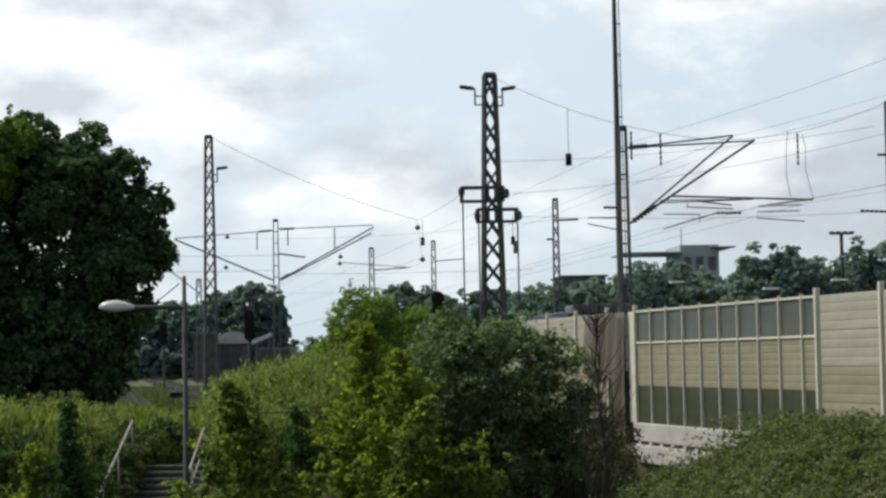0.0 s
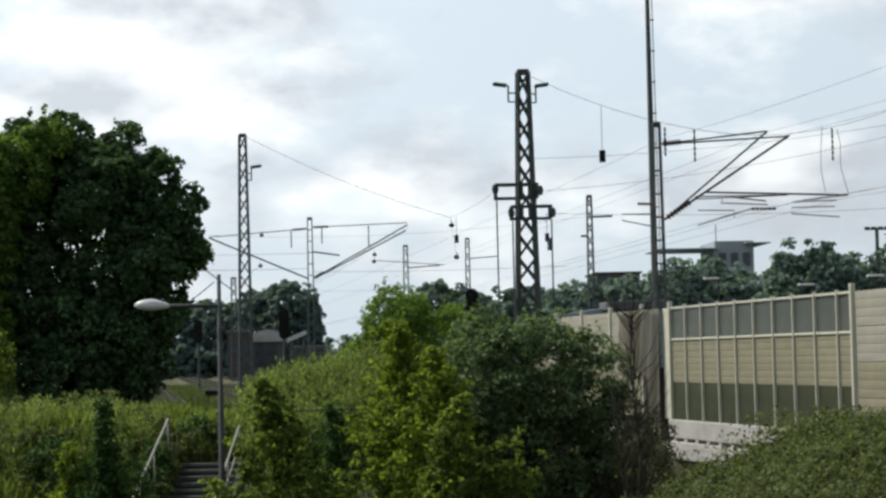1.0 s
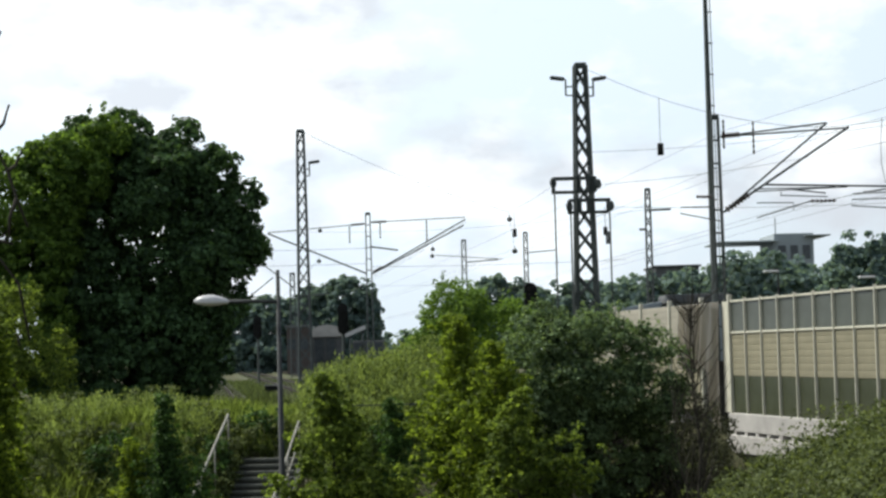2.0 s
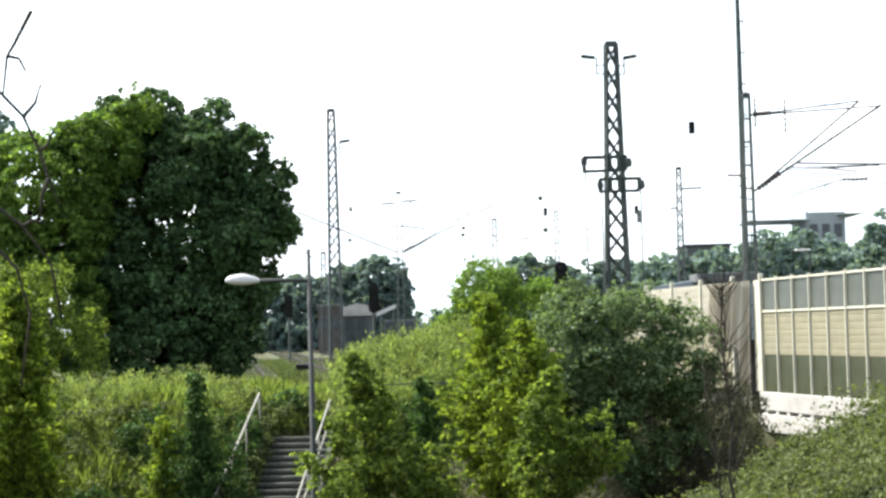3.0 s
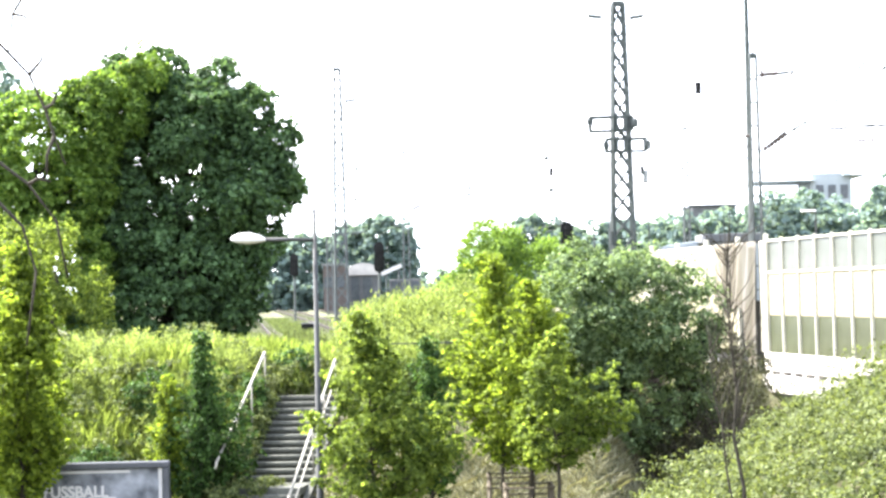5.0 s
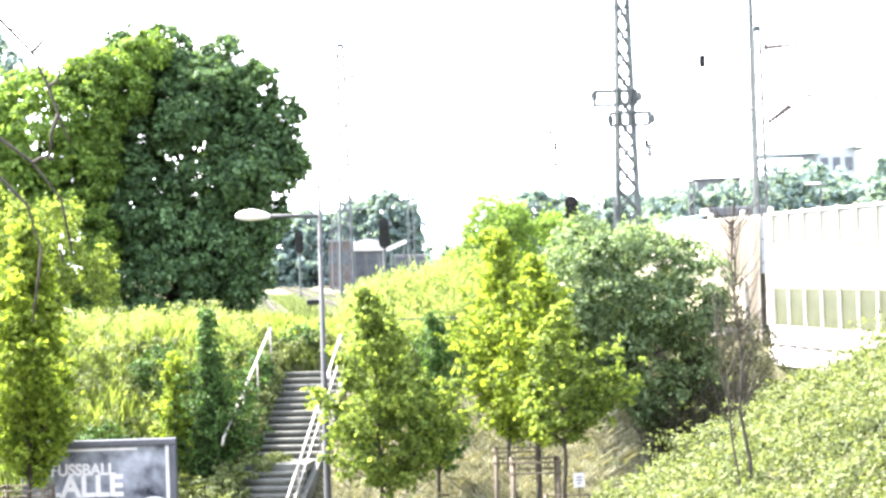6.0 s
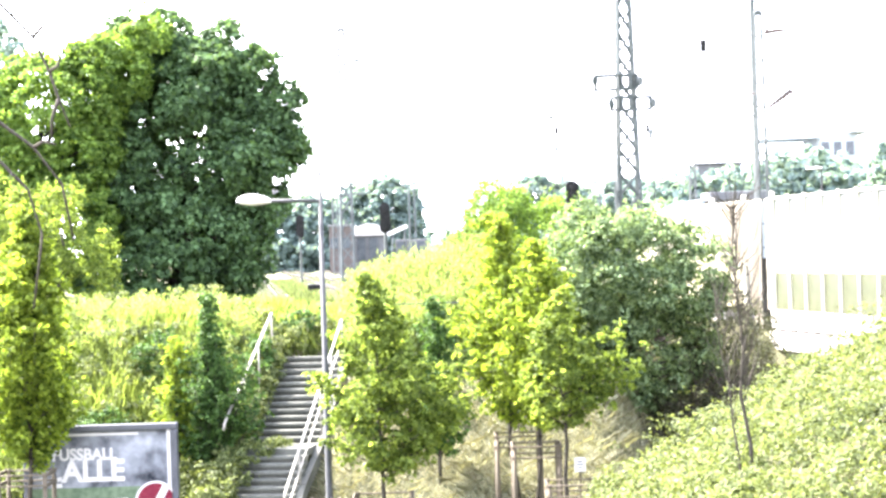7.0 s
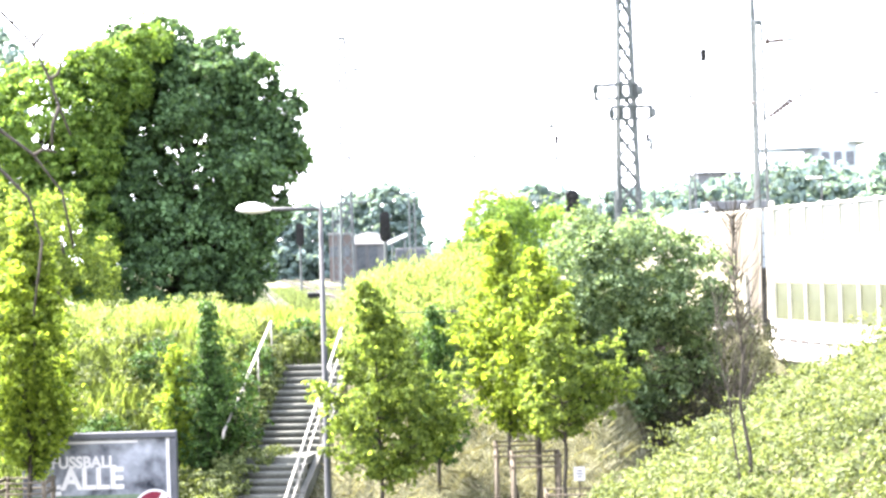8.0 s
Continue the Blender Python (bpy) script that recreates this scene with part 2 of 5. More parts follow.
def box_mesh(name, sx, sy, sz, mat, bevel=0.0):
    bm = bmesh.new()
    box(bm, 0, 0, 0, sx, sy, sz, bevel)
    mesh = bpy.data.meshes.new(name)
    bm.to_mesh(mesh)
    bm.free()
    mesh.materials.append(mat)
    return mesh


def tube(bm, pts, radii, sides=8, closed=True):
    """A round bar along pts; radii a number or one for each point."""
    pts = [Vector(p) for p in pts]
    if not hasattr(radii, "__len__"):
        radii = [radii] * len(pts)
    rings = []
    for i, p in enumerate(pts):
        way = (pts[min(i + 1, len(pts) - 1)] - pts[max(i - 1, 0)]).normalized()
        side = way.cross(Vector((0, 0, 1)) if abs(way.z) < 0.9 else Vector((0, 1, 0))).normalized()
        up = side.cross(way)
        rings.append([bm.verts.new(p + radii[i] * (math.cos(a) * side + math.sin(a) * up)) for a in
                      (2 * math.pi * k / sides for k in range(sides))])
    for a, b in zip(rings, rings[1:]):
        for k in range(sides):
            bm.faces.new((a[k], a[(k + 1) % sides], b[(k + 1) % sides], b[k]))
    if closed and sides > 2:
        bm.faces.new(rings[0][::-1])
        bm.faces.new(rings[-1])


def beam(bm, a, b, width, depth=None):
    """A square bar from a to b."""
    a, b = Vector(a), Vector(b)
    way = b - a
    turn = way.to_track_quat("Z", "Y").to_matrix().to_4x4()
    mid = (a + b) / 2
    box(bm, *mid, width, depth or width, way.length, 0, turn)


def facing(rng, centers, normals, size, aspect=0.8, loose=0.55):
    """Leaves at the centers that look along the normals, each turned a little by chance. Returns verts and faces."""
    n = len(centers)
    normal = normals + rng.normal(size=(n, 3)) * loose
    normal /= np.linalg.norm(normal, axis=1)[:, None] + 1e-9
    way = rng.normal(size=(n, 3)) + np.array([0, 0, -0.35])
    way -= normal * (way * normal).sum(1)[:, None]
    way /= np.linalg.norm(way, axis=1)[:, None] + 1e-9
    side = np.cross(way, normal)
    s = size * rng.uniform(0.55, 1.3, n)[:, None]
    base, tip = centers - way * s * 0.5, centers + way * s * 0.5 - normal * s * 0.14
    left, right = centers + side * s * aspect * 0.5 + normal * s * 0.1, centers - side * s * aspect * 0.5 + normal * s * 0.1
    return np.stack([base, left, tip, right], 1).reshape(-1, 3), np.arange(4 * n).reshape(n, 4)


def strips(rng, centers, ways, size, aspect=0.22):
    """Narrow leaves that point along the ways."""
    n = len(centers)
    way = ways / (np.linalg.norm(ways, axis=1)[:, None] + 1e-9)
    side = np.cross(way, rng.normal(size=(n, 3)))
    side /= np.linalg.norm(side, axis=1)[:, None] + 1e-9
    s = size * rng.uniform(0.6, 1.4, n)[:, None]
    verts = np.stack([centers, centers + way * s * 0.45 + side * s * aspect * 0.5, centers + way * s, centers + way * s * 0.45 - side * s * aspect * 0.5], 1)
    return verts.reshape(-1, 3), np.arange(4 * n).reshape(n, 4)


def tuft_leaves(rng, spots, axes, radii, per):
    """Leaf places and normals: each tuft is a small dome of leaves open to its axis."""
    k = rng.integers(max(2, int(per * 0.6)), int(per * 1.4) + 1, len(spots))
    owner = np.repeat(np.arange(len(spots)), k)
    d = rng.normal(size=(len(owner), 3)) + axes[owner] * 1.1
    d /= np.linalg.norm(d, axis=1)[:, None] + 1e-9
    places = spots[owner] + d * (radii[owner] * rng.uniform(0.55, 1.12, len(owner)))[:, None] * np.array([1, 1, 0.72])
    return places, d * 0.9 + np.array([0, 0, 0.35])


def crown_spots(rng, lobes, tuft, pack=1.0, gaps=0.0, grain=0.55):
    """Tufts over the outside of rounded lobes (cx, cy, cz, rx, ry, rz), some within, with gaps where a broad noise is low."""
    spots, axes = [], []
    for i, (cx, cy, cz, rx, ry, rz) in enumerate(lobes):
        count = max(5, int(pack * 3.2 * (rx * ry + ry * rz + rx * rz) / 3 / tuft ** 2))
        d = rng.normal(size=(count, 3))
        d /= np.linalg.norm(d, axis=1)[:, None]
        r = np.where(rng.uniform(size=count) < 0.72, rng.uniform(0.84, 1.04, count), rng.uniform(0.4, 0.84, count))
        r = np.where(rng.uniform(size=count) < 0.07, rng.uniform(1.04, 1.16, count), r)
        p = d * r[:, None] * np.array([rx, ry, rz]) + np.array([cx, cy, cz])
        ok = np.ones(count, bool)
        for j, (ax, ay, az, bx, by, bz) in enumerate(lobes):
            if j != i:
                ok &= (((p - np.array([ax, ay, az])) / np.array([bx, by, bz])) ** 2).sum(1) > 0.5
        if gaps:
            ok &= np.array([noise.noise((q[0] * grain, q[1] * grain, q[2] * grain + 7.0)) > gaps - 0.62 for q in p])
        spots.append(p[ok])
        axes.append(d[ok] * 0.8 + np.array([0, 0, 0.5]))
    spots, axes = np.concatenate(spots), np.concatenate(axes)
    return spots, axes / np.linalg.norm(axes, axis=1)[:, None], tuft * rng.uniform(0.55, 1.25, len(spots))


def limbs(rng, bm, base, top, radius, ends):
    """A tapered trunk from base to top and limbs that rise out of it to the ends."""
    base, top = Vector(base), Vector(top)
    bend = [base.lerp(top, k / 5) + Vector((rng.normal() * 0.25, rng.normal() * 0.25, 0)) * radius * 2 * (k not in (0,)) for k in range(6)]
    tube(bm, bend, [radius * (1.25 - 1.0 * k / 5) for k in range(6)], 9)
    for end in ends:
        end = Vector(end)
        up = min(max((end.z - base.z) / max((top - base).length, 0.1) - rng.uniform(0.15, 0.45), 0.12), 0.92)
        start = base.lerp(top, up)
        mid = start.lerp(end, 0.5) + Vector((rng.normal() * 0.05, rng.normal() * 0.05, -0.05)) * (end - start).length
        r = radius * rng.uniform(0.16, 0.34)
        tube(bm, [start, mid, end], [r, r * 0.6, r * 0.18], 5)


def lump_lobes(seed, cx, cy, cz, rx, ry, rz, count, size):
    """Uneven small lobes over a larger rounded form, with the form itself within."""
    dice, out = np.random.default_rng(seed), [(cx, cy, cz, rx * 0.82, ry * 0.82, rz * 0.82)]
    for _ in range(count):
        way = Vector((dice.normal(), dice.normal(), dice.normal())).normalized() * dice.uniform(0.7, 0.92)
        r = size * dice.uniform(0.6, 1.35)
        out.append((cx + way.x * rx, cy + way.y * ry, cz + way.z * rz, r, r, r * 0.8))
    return out


def tree(name, base, top, radius, lobes, leaf, mat, label, tuft=0.4, per=22, pack=1.0, gaps=0.0, count=16, seed=1, bark=None, group="", category="tree", aspect=0.8, loose=0.55, shoots=0, shoot=1.0):
    """A tree as trunk and crown; lobes and heights are in the world, the Empty stands at its foot."""
    rng = np.random.default_rng(seed)
    base = Vector(base)
    ob = empty(name, Matrix.Translation(base), label, category, group)
    near = [(a - base.x, b - base.y, c - base.z, *rest) for a, b, c, *rest in lobes]
    spots, axes, radii = crown_spots(rng, near, tuft, pack, gaps)
    bm = bmesh.new()
    limbs(rng, bm, (0, 0, -0.15), Vector(top) - base, radius, [spots[int(i)] for i in rng.integers(len(spots), size=count)])
    part("trunk", bm, bark or BARK, ob, smooth=True)
    places, normals = tuft_leaves(rng, spots, axes, radii, per)
    if shoots:
        # upright shoots that break the outline
        high = np.argsort(-(spots[:, 2] + rng.normal(size=len(spots)) * (np.ptp(spots[:, 2]) * 0.35)))[:shoots]
        k = 16
        rise = np.tile(np.linspace(0, 1, k), len(high))
        stem = spots[np.repeat(high, k)] + rise[:, None] * np.repeat(np.stack([rng.normal(size=len(high)) * 0.25, rng.normal(size=len(high)) * 0.25, rng.uniform(0.5, 1.1, len(high))], 1) * shoot, k, axis=0)
        stem = stem + rng.normal(size=stem.shape) * 0.16 * shoot * (1.05 - rise[:, None] * 0.8)
        places, normals = np.concatenate([places, stem]), np.concatenate([normals, rng.normal(size=stem.shape) + np.array([0, 0, 0.4])])
    raw("crown", *facing(rng, places, normals, leaf, aspect, loose), mat, ob)
    return ob


def branch_tree(name, base, apex, radius, low, widths, count, leaf, mat, label, rise=0.75, twigs=7, per=11, spread=0.13, seed=1, reach=(), group="", category="tree", sway=0.06):
    """A young tree grown branch by branch: widths is the crown's half width at even steps from its foot (at fraction low) to the apex;
    reach holds ends of single longer branches, in the world."""
    rng = np.random.default_rng(seed)
    base, apex = Vector(base), Vector(apex)
    ob = empty(name, Matrix.Translation(base), label, category, group)
    h = (apex - base).length
    bend = [(apex - base) * (k / 8) + Vector((rng.normal(), rng.normal(), 0)) * sway * (k > 1) for k in range(9)]

    def stem(f):
        i = min(int(f * 8), 7)
        return bend[i].lerp(bend[i + 1], f * 8 - i)

    bm = bmesh.new()
    tube(bm, [bend[0] - Vector((0, 0, 0.15))] + bend[1:], [radius * (1.1 - k / 8.4) for k in range(9)], 8)
    runs = []
    for k in range(count):
        f = low + (0.985 - low) * (k + 0.5) / count
        wide = float(np.interp((f - low) / (1 - low), np.linspace(0, 1, len(widths)), widths)) * rng.uniform(0.55, 1.1)
        turn = k * 2.4 + rng.normal() * 0.5
        lift = wide * rise * rng.uniform(0.7, 1.3)
        end = stem(f) + Vector((math.cos(turn) * wide, math.sin(turn) * wide, lift * 0.45))
        start = stem(max(f - lift * 0.55 / h, low * 0.8))
        runs.append((start, end))
    runs += [(stem(min(max((Vector(e).z - base.z) / h - 0.12, low * 0.8), 0.9)), Vector(e) - base) for e in reach]
    spots, ways, radii = [], [], []
    for start, end in runs:
        out = end - start
        mid = start + out * 0.5 + Vector((rng.normal(), rng.normal(), -0.4)) * 0.07 * out.length
        r = radius * 0.34
        tube(bm, [start, mid, end], [r, r * 0.6, r * 0.2], 5)
        for j in range(max(2, int(twigs * (0.4 + out.length)))):
            s = rng.uniform(0.25, 1.04)
            p = start.lerp(mid, s * 2) if s < 0.5 else mid.lerp(end, s * 2 - 1)
            p = p + Vector((rng.normal(), rng.normal(), rng.normal() * 0.7)) * spread * (0.4 + out.length * 0.5)
            spots.append(p)
            ways.append(out.normalized() * 0.4 + Vector((rng.normal() * 0.4, rng.normal() * 0.4, 0.5)))
            radii.append(spread * rng.uniform(0.6, 1.4))
    part("trunk", bm, BARK, ob, smooth=True)
    places, normals = tuft_leaves(rng, np.array(spots), np.array(ways), np.array(radii), per)
    raw("crown", *facing(rng, places, normals, leaf, 0.75, 0.7), mat, ob)
    return ob


# ---- ground ----


def bank_shift(x):
    """How far the slope's foot lies behind its usual line: it draws back beside the underpass."""
    return 13.2 * min(max((x - 4.0) / 4.0, 0), 1) ** 1.5


STAIR_TURN = 7.5
STAIR_TOP = Vector((-3.95, 57.9, 5.12))
RISE, GOING = 0.165, 0.3


def stair_x(y):
    return STAIR_TOP.x + (y - STAIR_TOP.y) * math.tan(radians(STAIR_TURN))


def stair_z(y):
    """Height of the flight's line: upper flight, landing, lower flight."""
    down = (STAIR_TOP.y - y) / math.cos(radians(STAIR_TURN))
    if down < 3.9:
        return STAIR_TOP.z - max(down, 0) * RISE / GOING
    return STAIR_TOP.z - 2.31 - max(down - 5.4, 0) * RISE / GOING


def ground_z(x, y):
    """Street level 1.0; the bank climbs to 5.1 and on to the railway's level, sooner beyond the stairs' far side."""
    shift = bank_shift(x)
    k = min(max((y - 50.3 - shift) / 7.7, 0), 1)
    z = 1.0 + 4.1 * (k * k * (3 - 2 * k) * 0.3 + k * 0.7)
    k = min(max((y - 58.2 - shift * 1.6) / 4.0, 0), 1)
    z += 0.9 * k * k * (3 - 2 * k)
    across = x - stair_x(y)
    side = min(max((-1.3 - across) / 1.6, 0), 1)
    lift = min(max((y - 52.5) / 4.5, 0), 1)
    z = max(z, z * (1 - side * lift) + min(z + 1.0, 6.0) * side * lift)
    if abs(across) < 1.35 and 48.5 < y < 58.3:
        return min(z, stair_z(y) - 0.35)
    if y < 47.5:
        rise = min(max((x - 1.9) / 8.0, 0), 1) ** 0.75
        z += 4.9 * rise * min(max((47.5 - y) / 3.0, 0), 1) * min(max((y - 24) / 8.0, 0), 1)
    if x < -30 or x > 40 or y > 120:
        return z
    return z + 0.12 * noise.noise((x * 0.4, y * 0.4, 0.0)) * (1 if y > 48 else 0.3)


def build_ground():
    xs = np.concatenate([[-3000, -1200, -500, -200, -90, -50], np.arange(-30, 30.1, 0.5), [40, 55, 90, 200, 500, 1200, 3000]])
    ys = np.concatenate([[-3000, -800, -200, -60, -10, 12, 24], np.arange(30, 84, 0.6), [90, 100, 120, 160, 220, 320, 500, 900, 1800, 4500]])
    verts = np.array([(x, y, ground_z(x, y)) for y in ys for x in xs])
    w = len(xs)
    faces = np.array([(j * w + i, j * w + i + 1, (j + 1) * w + i + 1, (j + 1) * w + i) for j in range(len(ys) - 1) for i in range(w - 1)])
    ob = raw("ground", verts, faces, SOIL)
    tagged(ob, "dry grassy ground rising in a bank to the railway", "ground", kind="structure")


build_ground()

TRACK_WAY = Vector((-0.0988, 1.0, 0)).normalized()


def build_track(x_at_190, label):
    """Ballast bed, two rails and sleepers along the line's direction."""
    a = Vector((x_at_190, 190, 6.0)) - TRACK_WAY * 105
    turn = math.degrees(math.atan2(-TRACK_WAY.x, TRACK_WAY.y))
    ob = empty("railway_track", pose(a.x, a.y, 6.0, 0, 0, turn), label, "track", "railway tracks", "structure")
    bm = bmesh.new()
    verts = [bm.verts.new(p) for p in ((-2.0, 0, -0.05), (-1.4, 0, 0.16), (1.4, 0, 0.16), (2.0, 0, -0.05), (-2.0, 900, -0.05), (-1.4, 900, 0.16), (1.4, 900, 0.16), (2.0, 900, -0.05))]
    for k in range(3):
        bm.faces.new((verts[k], verts[k + 1], verts[k + 5], verts[k + 4]))
    part("ballast_bed", bm, BALLAST, ob)
    for side in (-0.75, 0.75):
        bm = bmesh.new()
        box(bm, side, 450, 0.29, 0.075, 900, 0.16, 0.015)
        part("rail", bm, RAIL, ob)
    bm = bmesh.new()
    for k in range(300):
        box(bm, 0, 0.3 + 0.65 * k, 0.17, 2.5, 0.25, 0.1)
    part("sleepers", bm, BALLAST, ob)["kind"] = "stuff"


for track_x in (-13.4, -8.7, -18.2, -3.6):
    build_track(track_x, "ballasted railway track with rusty rails")

# ---- noise barrier along the line ----
U = Vector((0.1577, -0.9875, 0))


def ribbed_panel(name, w, h, mat, ribs):
    """An absorber panel with rounded horizontal ribs, standing on its lower edge."""
    bm = bmesh.new()
    step = h / ribs
    prof = []
    for k in range(ribs):
        z = k * step
        prof += [(0.0, z), (-0.009, z + step * 0.08), (-0.012, z + step * 0.5), (-0.009, z + step * 0.92), (0.0, z + step * 0.985)]
    prof.append((0.0, h))
    left = [bm.verts.new((0, y, z)) for y, z in prof]
    right = [bm.verts.new((w, y, z)) for y, z in prof]
    for k in range(len(prof) - 1):
        bm.faces.new((left[k], right[k], right[k + 1], left[k + 1]))
    box(bm, w / 2, 0.055, h / 2, w, 0.1, h)
    mesh = bpy.data.meshes.new(name)
    bm.to_mesh(mesh)
    bm.free()
    mesh.materials.append(mat)
    return mesh


def build_barrier():
    """Feet at z 5.64, top 9.55. Along x: beige run, netted stretch, ten glazed bays, beige run towards the street."""
    ob = empty("noise_barrier", Matrix.Translation((11.62, 70, 0)) @ Matrix.Rotation(math.atan2(U.y, U.x), 4, "Z"),
               "cream noise barrier with ribbed panels and smoked panes on a concrete beam", "noise barrier", "", "structure")
    bay, last = 1.637, 15.78
    post, big = box_mesh("post", 0.065, 0.1, 4.04, CREAM, 0.01), box_mesh("post", 0.14, 0.15, 4.2, CREAM, 0.015)
    up_pane, low_pane = box_mesh("pane", bay - 0.09, 0.025, 1.06, PANE), box_mesh("pane", bay - 0.09, 0.025, 1.28, PANE_DARK)
    panel = ribbed_panel("panel", bay - 0.08, 1.5, BEIGE, 7)
    rail = box_mesh("rail", bay - 0.08, 0.11, 0.07, CREAM, 0.01)
    end = last - 9 * bay
    slim = (box_mesh("pane", end - 0.12, 0.025, 1.06, PANE), box_mesh("pane", end - 0.12, 0.025, 1.28, PANE_DARK), ribbed_panel("panel", end - 0.11, 1.5, BEIGE, 7), box_mesh("rail", end - 0.11, 0.11, 0.07, CREAM, 0.01))
    for k in range(11):
        at = last if k == 10 else k * bay
        share("post", big if k in (0, 10) else post, ob, pose(at, -0.03, 7.67 if k in (0, 10) else 7.61))
        if k == 10:
            break
        wide = end if k == 9 else bay
        upper, lower, face, bar_mesh = slim if k == 9 else (up_pane, low_pane, panel, rail)
        x = at + 0.04
        mid = x + (wide - (0.11 if k == 9 else 0.08)) / 2
        share("pane", upper, ob, pose(mid, 0.02, 8.98))
        share("pane", lower, ob, pose(mid, 0.02, 6.28))
        share("panel", face, ob, pose(x, 0, 6.92))
        for z in (9.53, 8.43):
            share("rail", bar_mesh, ob, pose(mid, 0, z))
    tall = [ribbed_panel("panel", 3.8, 0.97, PINKISH, 4), ribbed_panel("panel", 3.8, 0.97, BEIGE, 4)]
    for start, count in ((last + 0.1, 4), (-15.2 - 4.0, 4)):
        for k in range(count):
            x = start + k * 4.0
            for row in range(4):
                share("panel", tall[0 if row > 1 else 1], ob, pose(x + 0.1, -0.02, 5.64 + row * 0.98))
            share("post", big, ob, pose(x + 3.98, -0.03, 7.67))
    for x, w in ((7.95, 16.1), (-11.25, 9.5)):
        bm = bmesh.new()
        box(bm, x, 0, 5.32, w, 0.34, 0.62, 0.02)
        part("upper_beam", bm, CONCRETE, ob)
        bm = bmesh.new()
        box(bm, x, -0.03, 4.58, w, 0.42, 0.6, 0.02)
        part("lower_beam", bm, CONCRETE, ob)
    block = box_mesh("spacer", 0.3, 0.3, 0.14, CONCRETE, 0.01)
    for k in range(14):
        share("spacer", block, ob, pose(0.5 + k * 1.15, 0, 4.95))
    # The abutment's shade is given by the dark roofing colour.
    bm = bmesh.new()
    box(bm, -6.5, 0.6, 2.6, 9, 1.0, 3.4, 0.03)
    part("abutment", bm, ROOF, ob, "bridge abutment with its shade put into a dark colour")
    bm = bmesh.new()
    box(bm, -0.42, -0.02, 7.59, 0.66, 0.08, 3.9, 0.01)
    part("end_panel", bm, CREAM, ob, "pale closing panel")
    # Black sheets stand in for the unlit opening below the net.
    for k in range(5):
        bm = bmesh.new()
        box(bm, -1.3 - k * 1.05, 0.06, 6.2, 1.0, 0.06, 2.5, 0.01)
        part("board", bm, BLACK, ob, "black sheet in place of a dark opening")


build_barrier()


def build_net():
    """Scaffold net hung over the barrier's unfinished stretch, with folds."""
    bm = bmesh.new()
    rows, cols = 16, 40
    def hang(c):
        """The net is tied up over the black sheets and falls to the beam at its end."""
        k = min(max((c / cols - 0.72) / 0.1, 0), 1)
        return 2.35 + 0.12 * math.sin(c * 0.5) + 2.3 * k

    grid = [[bm.verts.new((c / cols * 4.9, -0.16 - 0.05 * math.sin(c * 0.8 + r * 0.16) - 0.012 * math.sin(c * 2.1) - 0.10 * (r / rows), 9.55 - r / rows * hang(c)))
             for c in range(cols + 1)] for r in range(rows + 1)]
    for r in range(rows):
        for c in range(cols):
            bm.faces.new((grid[r][c], grid[r][c + 1], grid[r + 1][c + 1], grid[r + 1][c]))
    bmesh.ops.solidify(bm, geom=bm.faces[:], thickness=0.006)
    ob = part("scaffold_net", bm, NET, smooth=True)
    ob.matrix_basis = Matrix.Translation((11.62, 70, 0)) @ Matrix.Rotation(math.atan2(U.y, U.x), 4, "Z") @ Matrix.Translation((-5.6, 0, 0))
    tagged(ob, "brownish translucent net hanging over the barrier", "net")


build_net()

# ---- stairs up the bank ----
def build_stairs():
    """Local frame: x across, -y down the flight, origin at the top nosing."""
    ob = empty("staircase", Matrix.Translation(STAIR_TOP) @ Matrix.Rotation(radians(-STAIR_TURN), 4, "Z"), "worn concrete outdoor staircase with a landing, partly overgrown", "stairs")
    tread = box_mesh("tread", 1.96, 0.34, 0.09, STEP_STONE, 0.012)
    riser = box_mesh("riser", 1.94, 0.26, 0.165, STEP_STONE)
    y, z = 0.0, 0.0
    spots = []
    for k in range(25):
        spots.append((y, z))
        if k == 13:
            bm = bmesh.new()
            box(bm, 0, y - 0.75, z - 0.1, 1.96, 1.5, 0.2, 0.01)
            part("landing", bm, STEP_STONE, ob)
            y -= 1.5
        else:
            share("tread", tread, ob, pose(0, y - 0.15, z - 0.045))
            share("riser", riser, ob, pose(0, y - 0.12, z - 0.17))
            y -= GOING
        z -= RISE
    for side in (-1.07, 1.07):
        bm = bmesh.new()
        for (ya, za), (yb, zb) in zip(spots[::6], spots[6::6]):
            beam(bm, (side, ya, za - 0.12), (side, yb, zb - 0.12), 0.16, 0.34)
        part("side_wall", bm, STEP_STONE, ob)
    return spots


STAIR_SPOTS = build_stairs()


